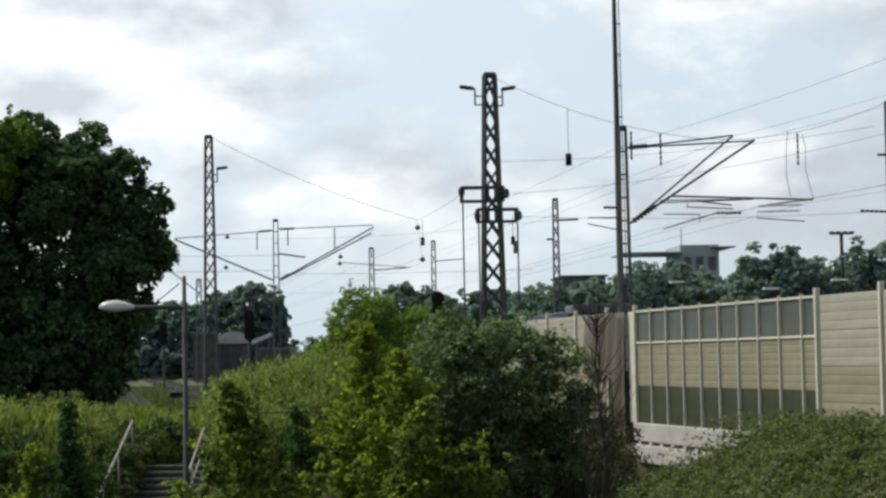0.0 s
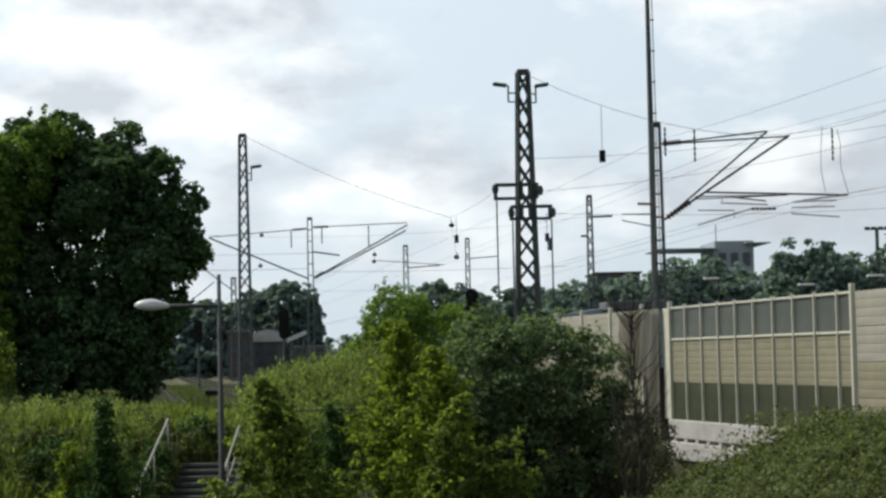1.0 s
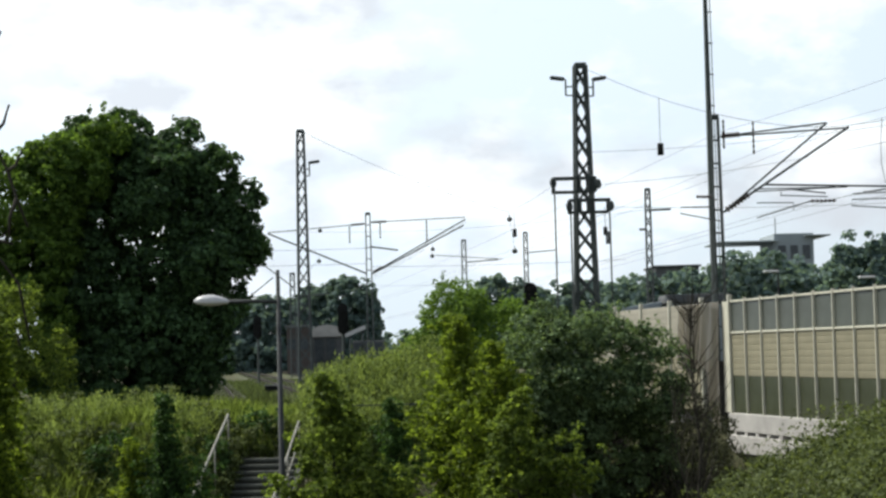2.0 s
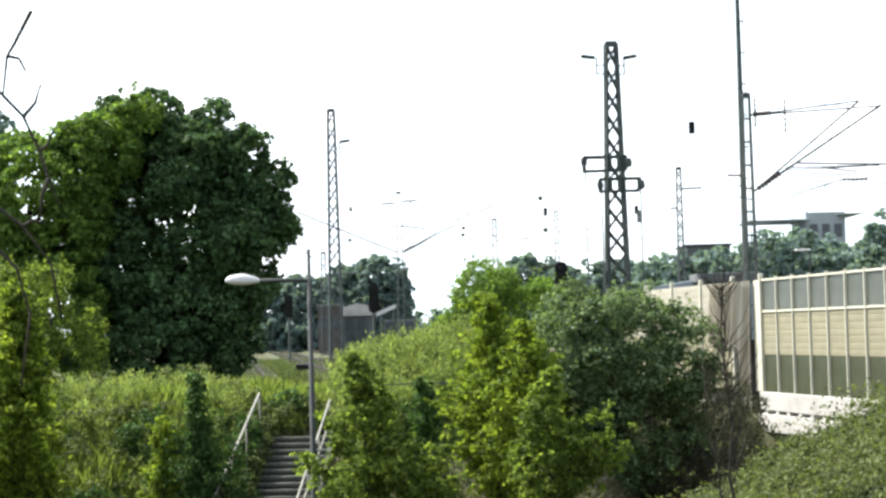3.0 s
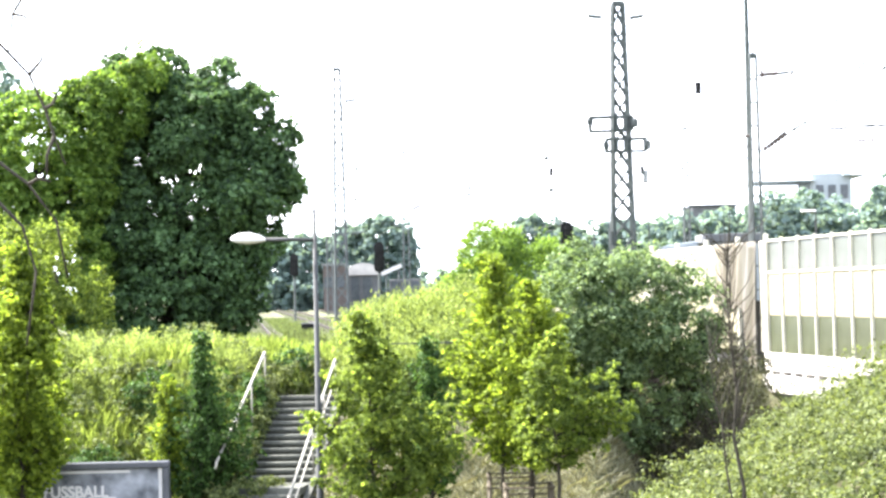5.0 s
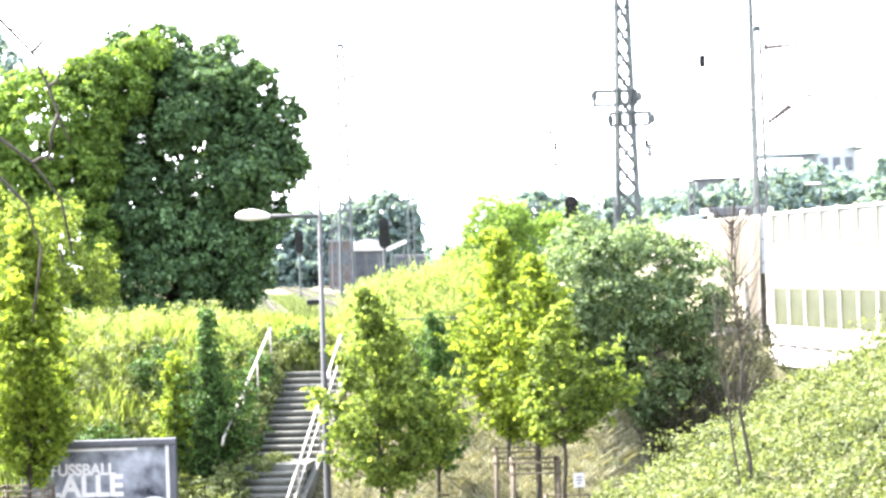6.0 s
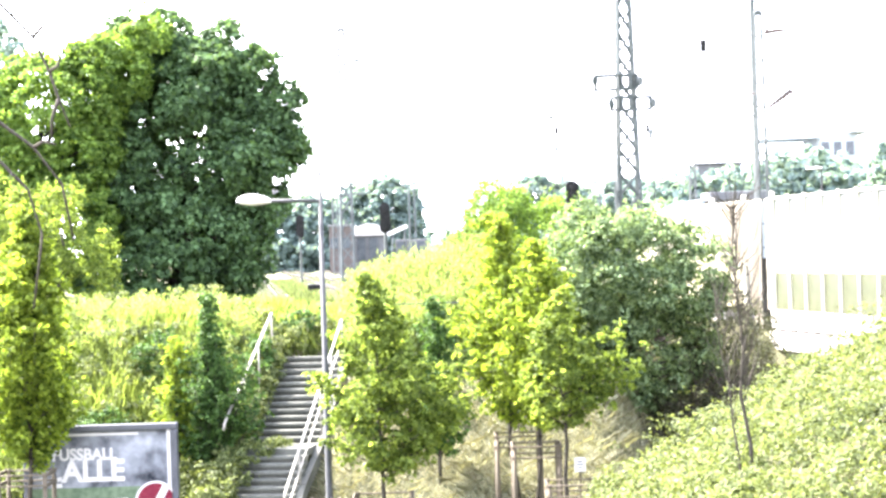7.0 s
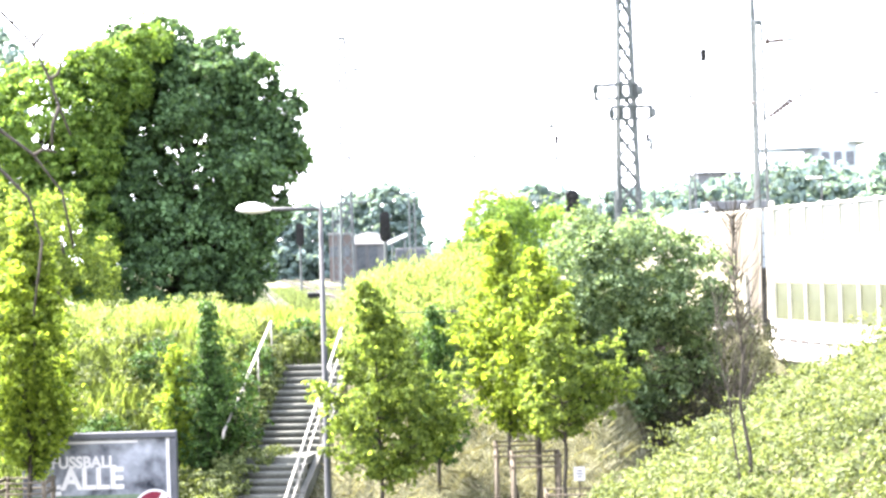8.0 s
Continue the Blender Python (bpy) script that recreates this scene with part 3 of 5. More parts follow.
def build_handrail(side, first, last, label, base=0.0, bars=2):
    """Tubular rail with a lower bar and posts beside the flight."""
    ob = empty("handrail", Matrix.Translation(STAIR_TOP) @ Matrix.Rotation(radians(-STAIR_TURN), 4, "Z"), label, "handrail", "stair handrails")
    pts = [(side, y - 0.1, z + base) for y, z in STAIR_SPOTS[first:last + 1]]
    (xa, ya, za), (xb, yb, zb) = pts[0], pts[-1]

    def rail_z(y, lift):
        return za + (zb - za) * (y - ya) / (yb - ya) + lift

    for name, lift, r in (("top_rail", 1.02, 0.038), ("lower_rail", 0.5, 0.026))[:bars]:
        bm = bmesh.new()
        tube(bm, [(xa, ya + 0.15, rail_z(ya, lift) - 0.1), (xa, ya, rail_z(ya, lift)), (xb, yb, rail_z(yb, lift)), (xb, yb - 0.12, rail_z(yb, lift) - 0.16)], r, 8)
        part(name, bm, GALV, ob, smooth=True)
    for x, y, z in pts[::6]:
        bm = bmesh.new()
        tube(bm, [(x, y, z - 0.25 - base), (x, y, rail_z(y, 1.02))], 0.022, 8)
        part("post", bm, GALV, ob, smooth=True)


build_handrail(-1.0, 1, 17, "galvanised tube handrail overgrown at its foot", 0.42, 1)
build_handrail(1.0, 0, 24, "galvanised tube handrail with a lower bar")

# ---- masts and overhead line ----


def lattice(name, x, y, z0, z1, w0, w1, bays, label, mat, cross=True, depth=1.0):
    """A four-legged lattice mast tapering from w0 to w1."""
    ob = empty(name, pose(x, y, z0), label, "mast", "overhead line masts")
    h = z1 - z0
    bar = max(w0 * 0.125, 0.06)

    def corner(k, sx, sy):
        w = w0 + (w1 - w0) * k
        return Vector((sx * w / 2, sy * w / 2 * depth, k * h))

    for sx in (-1, 1):
        for sy in (-1, 1):
            bm = bmesh.new()
            beam(bm, corner(0, sx, sy), corner(1, sx, sy), bar)
            part("leg", bm, mat, ob)
    bars = []
    for k in range(bays):
        a, b = k / bays, (k + 1) / bays
        for sy in (-1, 1):
            if cross:
                bars.append((corner(a, -1, sy), corner(b, 1, sy), bar * 0.6))
                bars.append((corner(a, 1, sy), corner(b, -1, sy), bar * 0.6))
            else:
                bars.append((corner(b, -1, sy), corner(b, 1, sy), bar * 0.8))
        for sx in (-1, 1):
            bars.append((corner(a, sx, -1 if k % 2 else 1), corner(b, sx, 1 if k % 2 else -1), bar * 0.6))
    near = y < 120
    bm = bmesh.new()
    for a, b, w in bars:
        beam(bm, a, b, w)
        if near:
            part("brace", bm, mat, ob)
            bm = bmesh.new()
    if near:
        bm.free()
    else:
        part("bracing", bm, mat, ob)["kind"] = "stuff"
    bm = bmesh.new()
    box(bm, 0, 0, h, w1 * 1.15, w1 * 1.15 * depth, max(w1 * 0.5, 0.2), 0.02)
    part("cap", bm, mat, ob)
    return ob


def insulator(bm, a, b, r=0.07, discs=6):
    a, b = Vector(a), Vector(b)
    pts, radii = [], []
    for k in range(discs):
        for f, s in ((0.05, 0.45), (0.4, 1.0), (0.6, 1.0), (0.95, 0.45)):
            pts.append(a.lerp(b, (k + f) / discs))
            radii.append(r * s)
    tube(bm, pts, radii, 8)


def floodlight(ob, sx, x_mast, x_lamp, z, mat):
    """A floodlight on a two-bar bracket beside the mast head."""
    bm = bmesh.new()
    x_arm = (x_mast + x_lamp) / 2
    tube(bm, [(x_mast, 0, z - 0.35), (x_arm, 0, z - 0.35)], 0.035, 6)
    tube(bm, [(x_mast, 0, z - 0.75), (x_arm, 0, z - 0.75)], 0.035, 6)
    tube(bm, [(x_arm, 0, z - 0.75), (x_arm, 0, z)], 0.04, 6)
    part("bracket", bm, mat, ob)
    bm = bmesh.new()
    box(bm, x_lamp, 0, z + 0.04, 0.66, 0.34, 0.16, 0.05, Matrix.Rotation(radians(8 * sx), 4, "Y"))
    part("floodlight", bm, mat, ob, "flat grey floodlight")


def build_tower():
    x, y, z0 = 8.47, 90.0, 5.0
    ob = lattice("lattice_tower", x, y, z0, 20.85, 1.12, 0.46, 15, "dark steel lattice tower with brackets and floodlights", STEEL)
    floodlight(ob, 1, -0.3, -1.05, 20.25 - z0, STEEL)
    floodlight(ob, -1, 0.3, 0.85, 20.2 - z0, STEEL)
    for name, z, xa, xb, drop in (("upper_bracket", 15.72, -1.42, 0.55, 0.62), ("lower_bracket", 14.72, -0.72, 1.15, 0.55)):
        bm = bmesh.new()
        for dy in (-0.45, 0.45):
            beam(bm, (xa, dy, z - z0), (xb, dy, z - z0), 0.09)
            beam(bm, (xa, dy, z - drop - z0), (xb, dy, z - drop - z0), 0.075)
            for xx in (xa + 0.05, -0.2, 0.2, xb - 0.05):
                beam(bm, (xx, dy, z - z0), (xx, dy, z - drop - z0), 0.1)
        part(name, bm, STEEL, ob)
    for xx, z in ((-1.42, 15.5), (-0.72, 14.4), (1.15, 14.4), (0.6, 15.4)):
        bm = bmesh.new()
        for k in range(2):
            made = bmesh.ops.create_cone(bm, cap_ends=True, segments=18, radius1=0.22 - 0.07 * k, radius2=0.22 - 0.07 * k, depth=0.09)["verts"]
            bmesh.ops.transform(bm, matrix=Matrix.Translation((xx, -0.62 + 0.1 * k, z - z0)) @ Matrix.Rotation(radians(90), 4, "X") @ Matrix.Rotation(radians(55), 4, "Y"), verts=made)
        part("tension_wheel", bm, STEEL, ob)
    for xx, za, zb in ((-1.36, 15.1, 6.2), (-0.66, 14.1, 6.2), (-0.5, 14.1, 6.2), (1.1, 14.1, 8.2)):
        bm = bmesh.new()
        tube(bm, [(xx, -0.5, za - z0), (xx, -0.5, zb - z0)], 0.035, 6)
        part("tension_rope", bm, STEEL, ob)
    for xx, zb in ((-0.6, 10.5), (0.98, 13.2)):
        bm = bmesh.new()
        for k in range(5):
            made = bmesh.ops.create_cone(bm, cap_ends=True, segments=12, radius1=0.1, radius2=0.1, depth=0.1)["verts"]
            bmesh.ops.translate(bm, verts=made, vec=(xx, -0.5, zb - z0 - 0.115 * k))
        part("counterweight", bm, STEEL, ob)


build_tower()


def bar(name, parent, pts, r, mat=None, label=""):
    bm = bmesh.new()
    tube(bm, pts, r, 6)
    return part(name, bm, mat or STEEL, parent, label)


def build_masts():
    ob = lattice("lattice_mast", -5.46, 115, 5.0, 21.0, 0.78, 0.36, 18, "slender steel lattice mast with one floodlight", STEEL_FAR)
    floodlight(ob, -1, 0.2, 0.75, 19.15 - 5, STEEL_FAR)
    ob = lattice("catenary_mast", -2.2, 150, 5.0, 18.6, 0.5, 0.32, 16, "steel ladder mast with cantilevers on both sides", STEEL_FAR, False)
    for pts, r in (([(0.2, 0, 12.95), (7.3, 0, 13.15)], 0.035), ([(0.2, 0, 9.1), (7.35, 0, 13.0)], 0.05), ([(0.3, 0, 9.1), (7.2, 0, 12.55)], 0.05),
                   ([(-0.2, 0, 12.85), (-7.5, 0, 12.35)], 0.035), ([(-0.2, 0, 9.1), (-7.55, 0, 12.3)], 0.06), ([(0.2, 0, 11.1), (2.2, 0, 10.8)], 0.06)):
        bar("cantilever_tube", ob, pts, r * 1.12, STEEL_FAR)
    for a, b in (((0.3, 0, 12.95), (1.4, 0, 12.98)), ((-0.3, 0, 12.85), (-1.3, 0, 12.78)), ((0.3, 0, 9.2), (1.0, 0, 9.58))):
        bm = bmesh.new()
        insulator(bm, a, b, 0.11)
        part("insulator", bm, INSULATOR, ob)
    for xx, z, drop in ((-1.4, 12.7, 1.3), (0.9, 12.9, 1.2), (4.4, 13.0, 1.6)):
        bm = bmesh.new()
        insulator(bm, (xx, 0, z), (xx, 0, z - drop), 0.06, 5)
        part("insulator", bm, INSULATOR, ob)

    ob = lattice("catenary_mast", 12.9, 80, 5.0, 17.2, 0.46, 0.26, 13, "steel ladder mast carrying a double cantilever", STEEL, False)
    for pts, r in (([(0.15, 0, 11.4), (4.5, 0, 11.86)], 0.035), ([(0.15, 0, 11.4), (5.45, 0, 11.64)], 0.035), ([(0.25, -0.05, 8.35), (4.55, 0, 11.86)], 0.04),
                   ([(0.25, 0.05, 8.35), (5.42, 0, 11.66)], 0.05), ([(1.98, 0, 9.42), (7.75, 0, 9.2)], 0.04), ([(1.5, 0, 9.25), (4.8, 0, 9.25)], 0.025),
                   ([(7.75, 0, 9.2), (5.9, 0, 9.02)], 0.025), ([(3.0, 0, 9.2), (4.4, 0, 9.02)], 0.03)):
        bar("cantilever_tube", ob, pts, r * 1.12)
    for a, b in (((0.25, 0, 11.42), (1.0, 0, 11.48)), ((0.35, 0, 8.42), (1.3, 0, 9.05))):
        bm = bmesh.new()
        insulator(bm, a, b, 0.13, 7)
        part("insulator", bm, INSULATOR, ob)
    for xx, z, drop in ((1.55, 12.0, 1.35), (7.2, 11.95, 1.35), (0.35, 12.1, 1.2)):
        bm = bmesh.new()
        insulator(bm, (xx, 0, z), (xx, 0, z - drop), 0.05, 6)
        part("insulator", bm, INSULATOR, ob)
    for pts in ([(1.5, 0, 9.15), (5.28, 0, 9.24)], [(2.6, 0, 9.12), (2.57, 0, 8.97), (4.47, 0, 8.87)], [(1.6, 0, 8.69), (3.09, 0, 8.66), (3.08, 0, 8.38)], [(1.58, 0, 8.08), (3.78, 0, 8.71)],
                [(5.5, 0, 8.96), (7.3, 0, 9.0)], [(7.2, 0, 8.75), (5.45, 0, 8.73), (5.44, 0, 8.48), (7.4, 0, 8.32)], [(-0.2, 0, 8.58), (-1.48, 0, 8.59), (-1.49, 0, 8.34), (0.1, 0, 8.0)]):
        bar("steady_arm", ob, pts, 0.026)
    for end_a, end_b in (((3.78, 0, 8.71), (4.81, 0, 8.7)), ((-0.85, 0, 9.0), (-0.2, 0, 8.98))):
        bm = bmesh.new()
        insulator(bm, end_a, end_b, 0.07, 6)
        part("insulator", bm, INSULATOR, ob)

    ob = empty("antenna_pole", pose(13.0, 82, 5.0), "tall tapered grey steel pole with climbing cable", "pole")
    bar("shaft", ob, [(0, 0, -0.2), (0, 0, 9), (0, 0, 19.5)], [0.16, 0.135, 0.08], STEEL)
    bar("cable", ob, [(0.25, -0.1, 0), (0.22, -0.1, 9), (0.16, -0.1, 19.3)], 0.02, STEEL_FAR)
    for k in range(8):
        bar("clamp", ob, [(0, -0.1, 9 + k * 1.3), (0.24, -0.1, 9 + k * 1.3)], 0.03, STEEL_FAR)

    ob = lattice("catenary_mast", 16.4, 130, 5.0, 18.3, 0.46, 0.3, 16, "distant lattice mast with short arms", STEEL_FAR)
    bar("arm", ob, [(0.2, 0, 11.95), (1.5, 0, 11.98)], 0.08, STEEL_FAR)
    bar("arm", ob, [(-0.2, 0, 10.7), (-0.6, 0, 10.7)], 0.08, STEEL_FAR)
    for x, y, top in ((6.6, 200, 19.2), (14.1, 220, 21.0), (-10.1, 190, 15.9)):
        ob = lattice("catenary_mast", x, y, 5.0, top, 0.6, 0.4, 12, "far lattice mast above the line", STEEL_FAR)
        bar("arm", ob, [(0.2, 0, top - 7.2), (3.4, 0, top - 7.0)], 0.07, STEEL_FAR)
        if x < 0:
            bar("cantilever_tube", ob, [(0.1, 0, 9.6), (-3.2, 0, 12.2)], 0.06, STEEL_FAR)
            bar("cantilever_tube", ob, [(-3.7, 0, 9.1), (-1.8, 0, 10.6)], 0.06, STEEL_FAR)
    ob = empty("catenary_mast", pose(23.9, 80, 5.0), "steel beam mast with an insulated arm", "mast", "overhead line masts")
    bm = bmesh.new()
    for dx in (-0.11, 0.11):
        box(bm, dx, 0, 6.6, 0.04, 0.3, 13.2)
    box(bm, 0, 0, 6.6, 0.2, 0.03, 13.2)
    part("shaft", bm, STEEL, ob)
    bar("arm", ob, [(-0.5, 0, 11.0), (0, 0, 11.0)], 0.06)
    bm = bmesh.new()
    insulator(bm, (-1.3, 0, 8.72), (-0.1, 0, 8.66), 0.07)
    part("insulator", bm, INSULATOR, ob)


build_masts()


def wire(a, b, sag, r=0.014, label="thin overhead line wire", n=14):
    a, b = Vector(a), Vector(b)
    bm = bmesh.new()
    tube(bm, [a.lerp(b, k / n) - Vector((0, 0, 4 * sag * (k / n) * (1 - k / n))) for k in range(n + 1)], r * 0.6, 5)
    ob = part("overhead_wire", bm, WIRE)
    tagged(ob, label, "wire", "overhead wires")


def build_wires():
    # cross-span from the tower to the right, and from the slender mast to the line
    wire((8.75, 90, 20.7), (16.0, 85, 17.45), 0.35, 0.02)
    wire((16.0, 85, 17.45), (23.9, 80, 18.2), 0.7, 0.02)
    wire((-5.2, 115, 20.9), (6.6, 118, 16.25), 0.35, 0.02)
    wire((6.6, 118, 16.25), (7.2, 90, 15.5), 0.1, 0.015)
    wire((6.6, 118, 16.25), (6.91, 118, 14.0), 0.0, 0.015)
    for x, z in ((13.1, 16.6), (17.5, 16.85), (18.3, 16.7), (20.6, 14.1), (18.6, 14.0), (16.2, 13.6)):
        a = Vector((x, 80, z))
        wire(a, a + TRACK_WAY * 400 + Vector((0.4, 0, 0.4)), 1.0, 0.014)
        wire(a, a - TRACK_WAY * 42 + Vector((2.5, 0, 0.3)), 0.35, 0.012)
    for x, z in ((5.15, 18.0), (5.2, 17.8), (-9.7, 17.3), (2.0, 15.8), (-6.0, 15.2)):
        a = Vector((x, 150, z))
        wire(a, a + TRACK_WAY * 400, 1.2, 0.02)
    # registration span beside the far cantilever, and a low cross wire
    wire((2.77, 150, 15.35), (7.88, 150, 14.92), 0.0, 0.05)
    wire((-16.0, 150, 14.95), (-2.4, 150, 14.85), 0.05, 0.025)
    wire((-16.0, 150, 16.1), (-2.4, 150, 16.0), 0.05, 0.022)
    wire((-2.0, 150, 14.6), (16.0, 140, 14.2), 0.1, 0.022)
    # crossing spans between mast rows
    for a, b, sag in (((-9.8, 150, 17.5), (16.4, 130, 17.0), 0.6), ((8.9, 90, 15.4), (23.9, 80, 16.9), 0.4),
                      ((8.9, 90, 16.9), (23.9, 82, 17.4), 0.3), ((9.6, 90, 14.4), (23.9, 80, 13.7), 0.2), ((-10.1, 190, 15.0), (6.6, 200, 14.8), 0.2)):
        wire(a, b, sag, 0.016)


build_wires()


def build_jumpers():
    """Loose jumper cables hanging between the carrier wire and the contact line."""
    for pts in ([(19.7, 80, 17.0), (19.62, 80, 16.2), (19.6, 80, 15.2), (19.75, 80, 14.35)], [(20.3, 80, 16.9), (20.42, 80, 16.3), (20.4, 80, 15.4), (20.7, 80, 14.2)]):
        bm = bmesh.new()
        tube(bm, pts, 0.014, 5)
        tagged(part("jumper_cable", bm, WIRE), "thin jumper cable hanging from the overhead line", "cable", "jumper cables")


build_jumpers()


def build_hangers():
    """Round markers and tension weights on the spans."""
    for x, y, z in ((6.66, 118, 15.79), (6.91, 118, 13.9), (2.62, 150, 15.8), (2.57, 150, 15.29), (-5.81, 150, 17.41), (-5.94, 150, 15.12)):
        bm = bmesh.new()
        bmesh.ops.create_uvsphere(bm, u_segments=12, v_segments=8, radius=0.17)
        bmesh.ops.scale(bm, vec=(1, 1, 0.85), verts=bm.verts[:])
        tube(bm, [(0, 0, 0), (0, 0, 0.3)], 0.02, 6)
        ob = part("insulator_ball", bm, STEEL, smooth=True)
        ob.matrix_basis = pose(x, y, z)
        tagged(ob, "dark round insulator on an overhead wire", "insulator", "round insulators")
    for x, y, z, s, rope in ((11.75, 88, 16.75, 1.0, 2.3), (6.94, 118, 14.97, 0.9, 1.3), (9.4, 90, 13.3, 0.7, 1.1)):
        ob = empty("hanging_weight", pose(x, y, z), "dark cylindrical weight hanging on a rope", "weight", "hanging weights")
        bm = bmesh.new()
        for k in range(4):
            made = bmesh.ops.create_cone(bm, cap_ends=True, segments=14, radius1=0.14 * s, radius2=0.14 * s, depth=0.12 * s)["verts"]
            bmesh.ops.translate(bm, verts=made, vec=(0, 0, (k - 1.5) * 0.135 * s))
        part("weight", bm, BLACK, ob)
        bar("rope", ob, [(0, 0, 0.2 * s), (0, 0, rope)], 0.014)


build_hangers()


def build_signal(x, y, z, w, h, label):
    ob = empty("railway_signal", pose(x, y, 5.0), label, "signal", "railway signals")
    bar("post", ob, [(0, 0, -0.1), (0, 0, z - 5.0)], 0.08, STEEL)
    bm = bmesh.new()
    made = bmesh.ops.create_cone(bm, cap_ends=True, segments=20, radius1=w / 2, radius2=w / 2, depth=0.12)["verts"]
    for v in made:
        x0, y0, z0 = v.co
        v.co = (x0, z0, y0 + (h / 2 - w / 2) * (1 if y0 > 0 else -1))
    part("screen", bm, BLACK, ob).matrix_basis = pose(0, -0.12, z - 5.0)
    for k in (-0.5, 0.0, 0.5):
        bm = bmesh.new()
        tube(bm, [(0, -0.2, z - 5 + k * h * 0.5), (0, -0.42, z - 5 + k * h * 0.5)], 0.11, 10)
        part("hood", bm, BLACK, ob)
    bm = bmesh.new()
    box(bm, 0, 0, 0.5, 0.4, 0.35, 1.0, 0.03)
    part("cabinet", bm, STEEL, ob)


build_signal(-2.95, 104, 9.9, 0.55, 1.6, "black railway light signal seen from behind on a post")
build_signal(-10.0, 141, 10.15, 0.6, 1.65, "black railway light signal on a grey post")
build_signal(6.05, 92, 10.55, 0.62, 1.15, "dark railway signal rising behind the bushes")

# ---- street lamp ----


def build_street_lamp():
    ob = empty("street_lamp", pose(-2.84, 47, 1.0), "grey tapered street lamp with an oval head on a side arm", "street lamp")
    bm = bmesh.new()
    tube(bm, [(0, 0, -0.1), (0, 0, 1.3), (0, 0, 1.35), (0, 0, 9.05)], [0.11, 0.105, 0.085, 0.045], 12)
    part("pole", bm, POLE_GREY, ob, smooth=True)
    bm = bmesh.new()
    tube(bm, [(0, 0, 8.3), (-0.6, 0, 8.33), (-1.25, 0, 8.34)], 0.045, 8)
    part("arm", bm, POLE_GREY, ob, smooth=True)
    bm = bmesh.new()
    bmesh.ops.create_uvsphere(bm, u_segments=24, v_segments=14, radius=0.5)
    for v in bm.verts:
        taper = 1 - 0.35 * max(v.co.x, 0) / 0.5
        v.co = (v.co.x * 0.86, v.co.y * 0.36 * taper, v.co.z * (0.34 if v.co.z > 0 else 0.2) * taper)
    part("head", bm, LAMP_WHITE, ob, "pale oval lamp head", smooth=True).matrix_basis = pose(-1.55, 0, 8.34, 0, 2)


build_street_lamp()

# ---- billboard ----


def lettering(text, size, x, z, y, mat, parent, name, stretch=1.0, weight=0.011):
    curve = bpy.data.curves.new(name, "FONT")
    curve.body, curve.size, curve.extrude, curve.offset = text, size, 0.002, weight
    temp = new(name, curve)
    bpy.context.view_layer.update()
    mesh = bpy.data.meshes.new_from_object(temp.evaluated_get(bpy.context.evaluated_depsgraph_get()))
    bpy.data.objects.remove(temp)
    mesh.materials.clear()
    mesh.materials.append(mat)
    ob = share(name, mesh, parent, pose(x, y, z, 90) @ Matrix.Diagonal((stretch, 1, 1, 1)))
    return ob


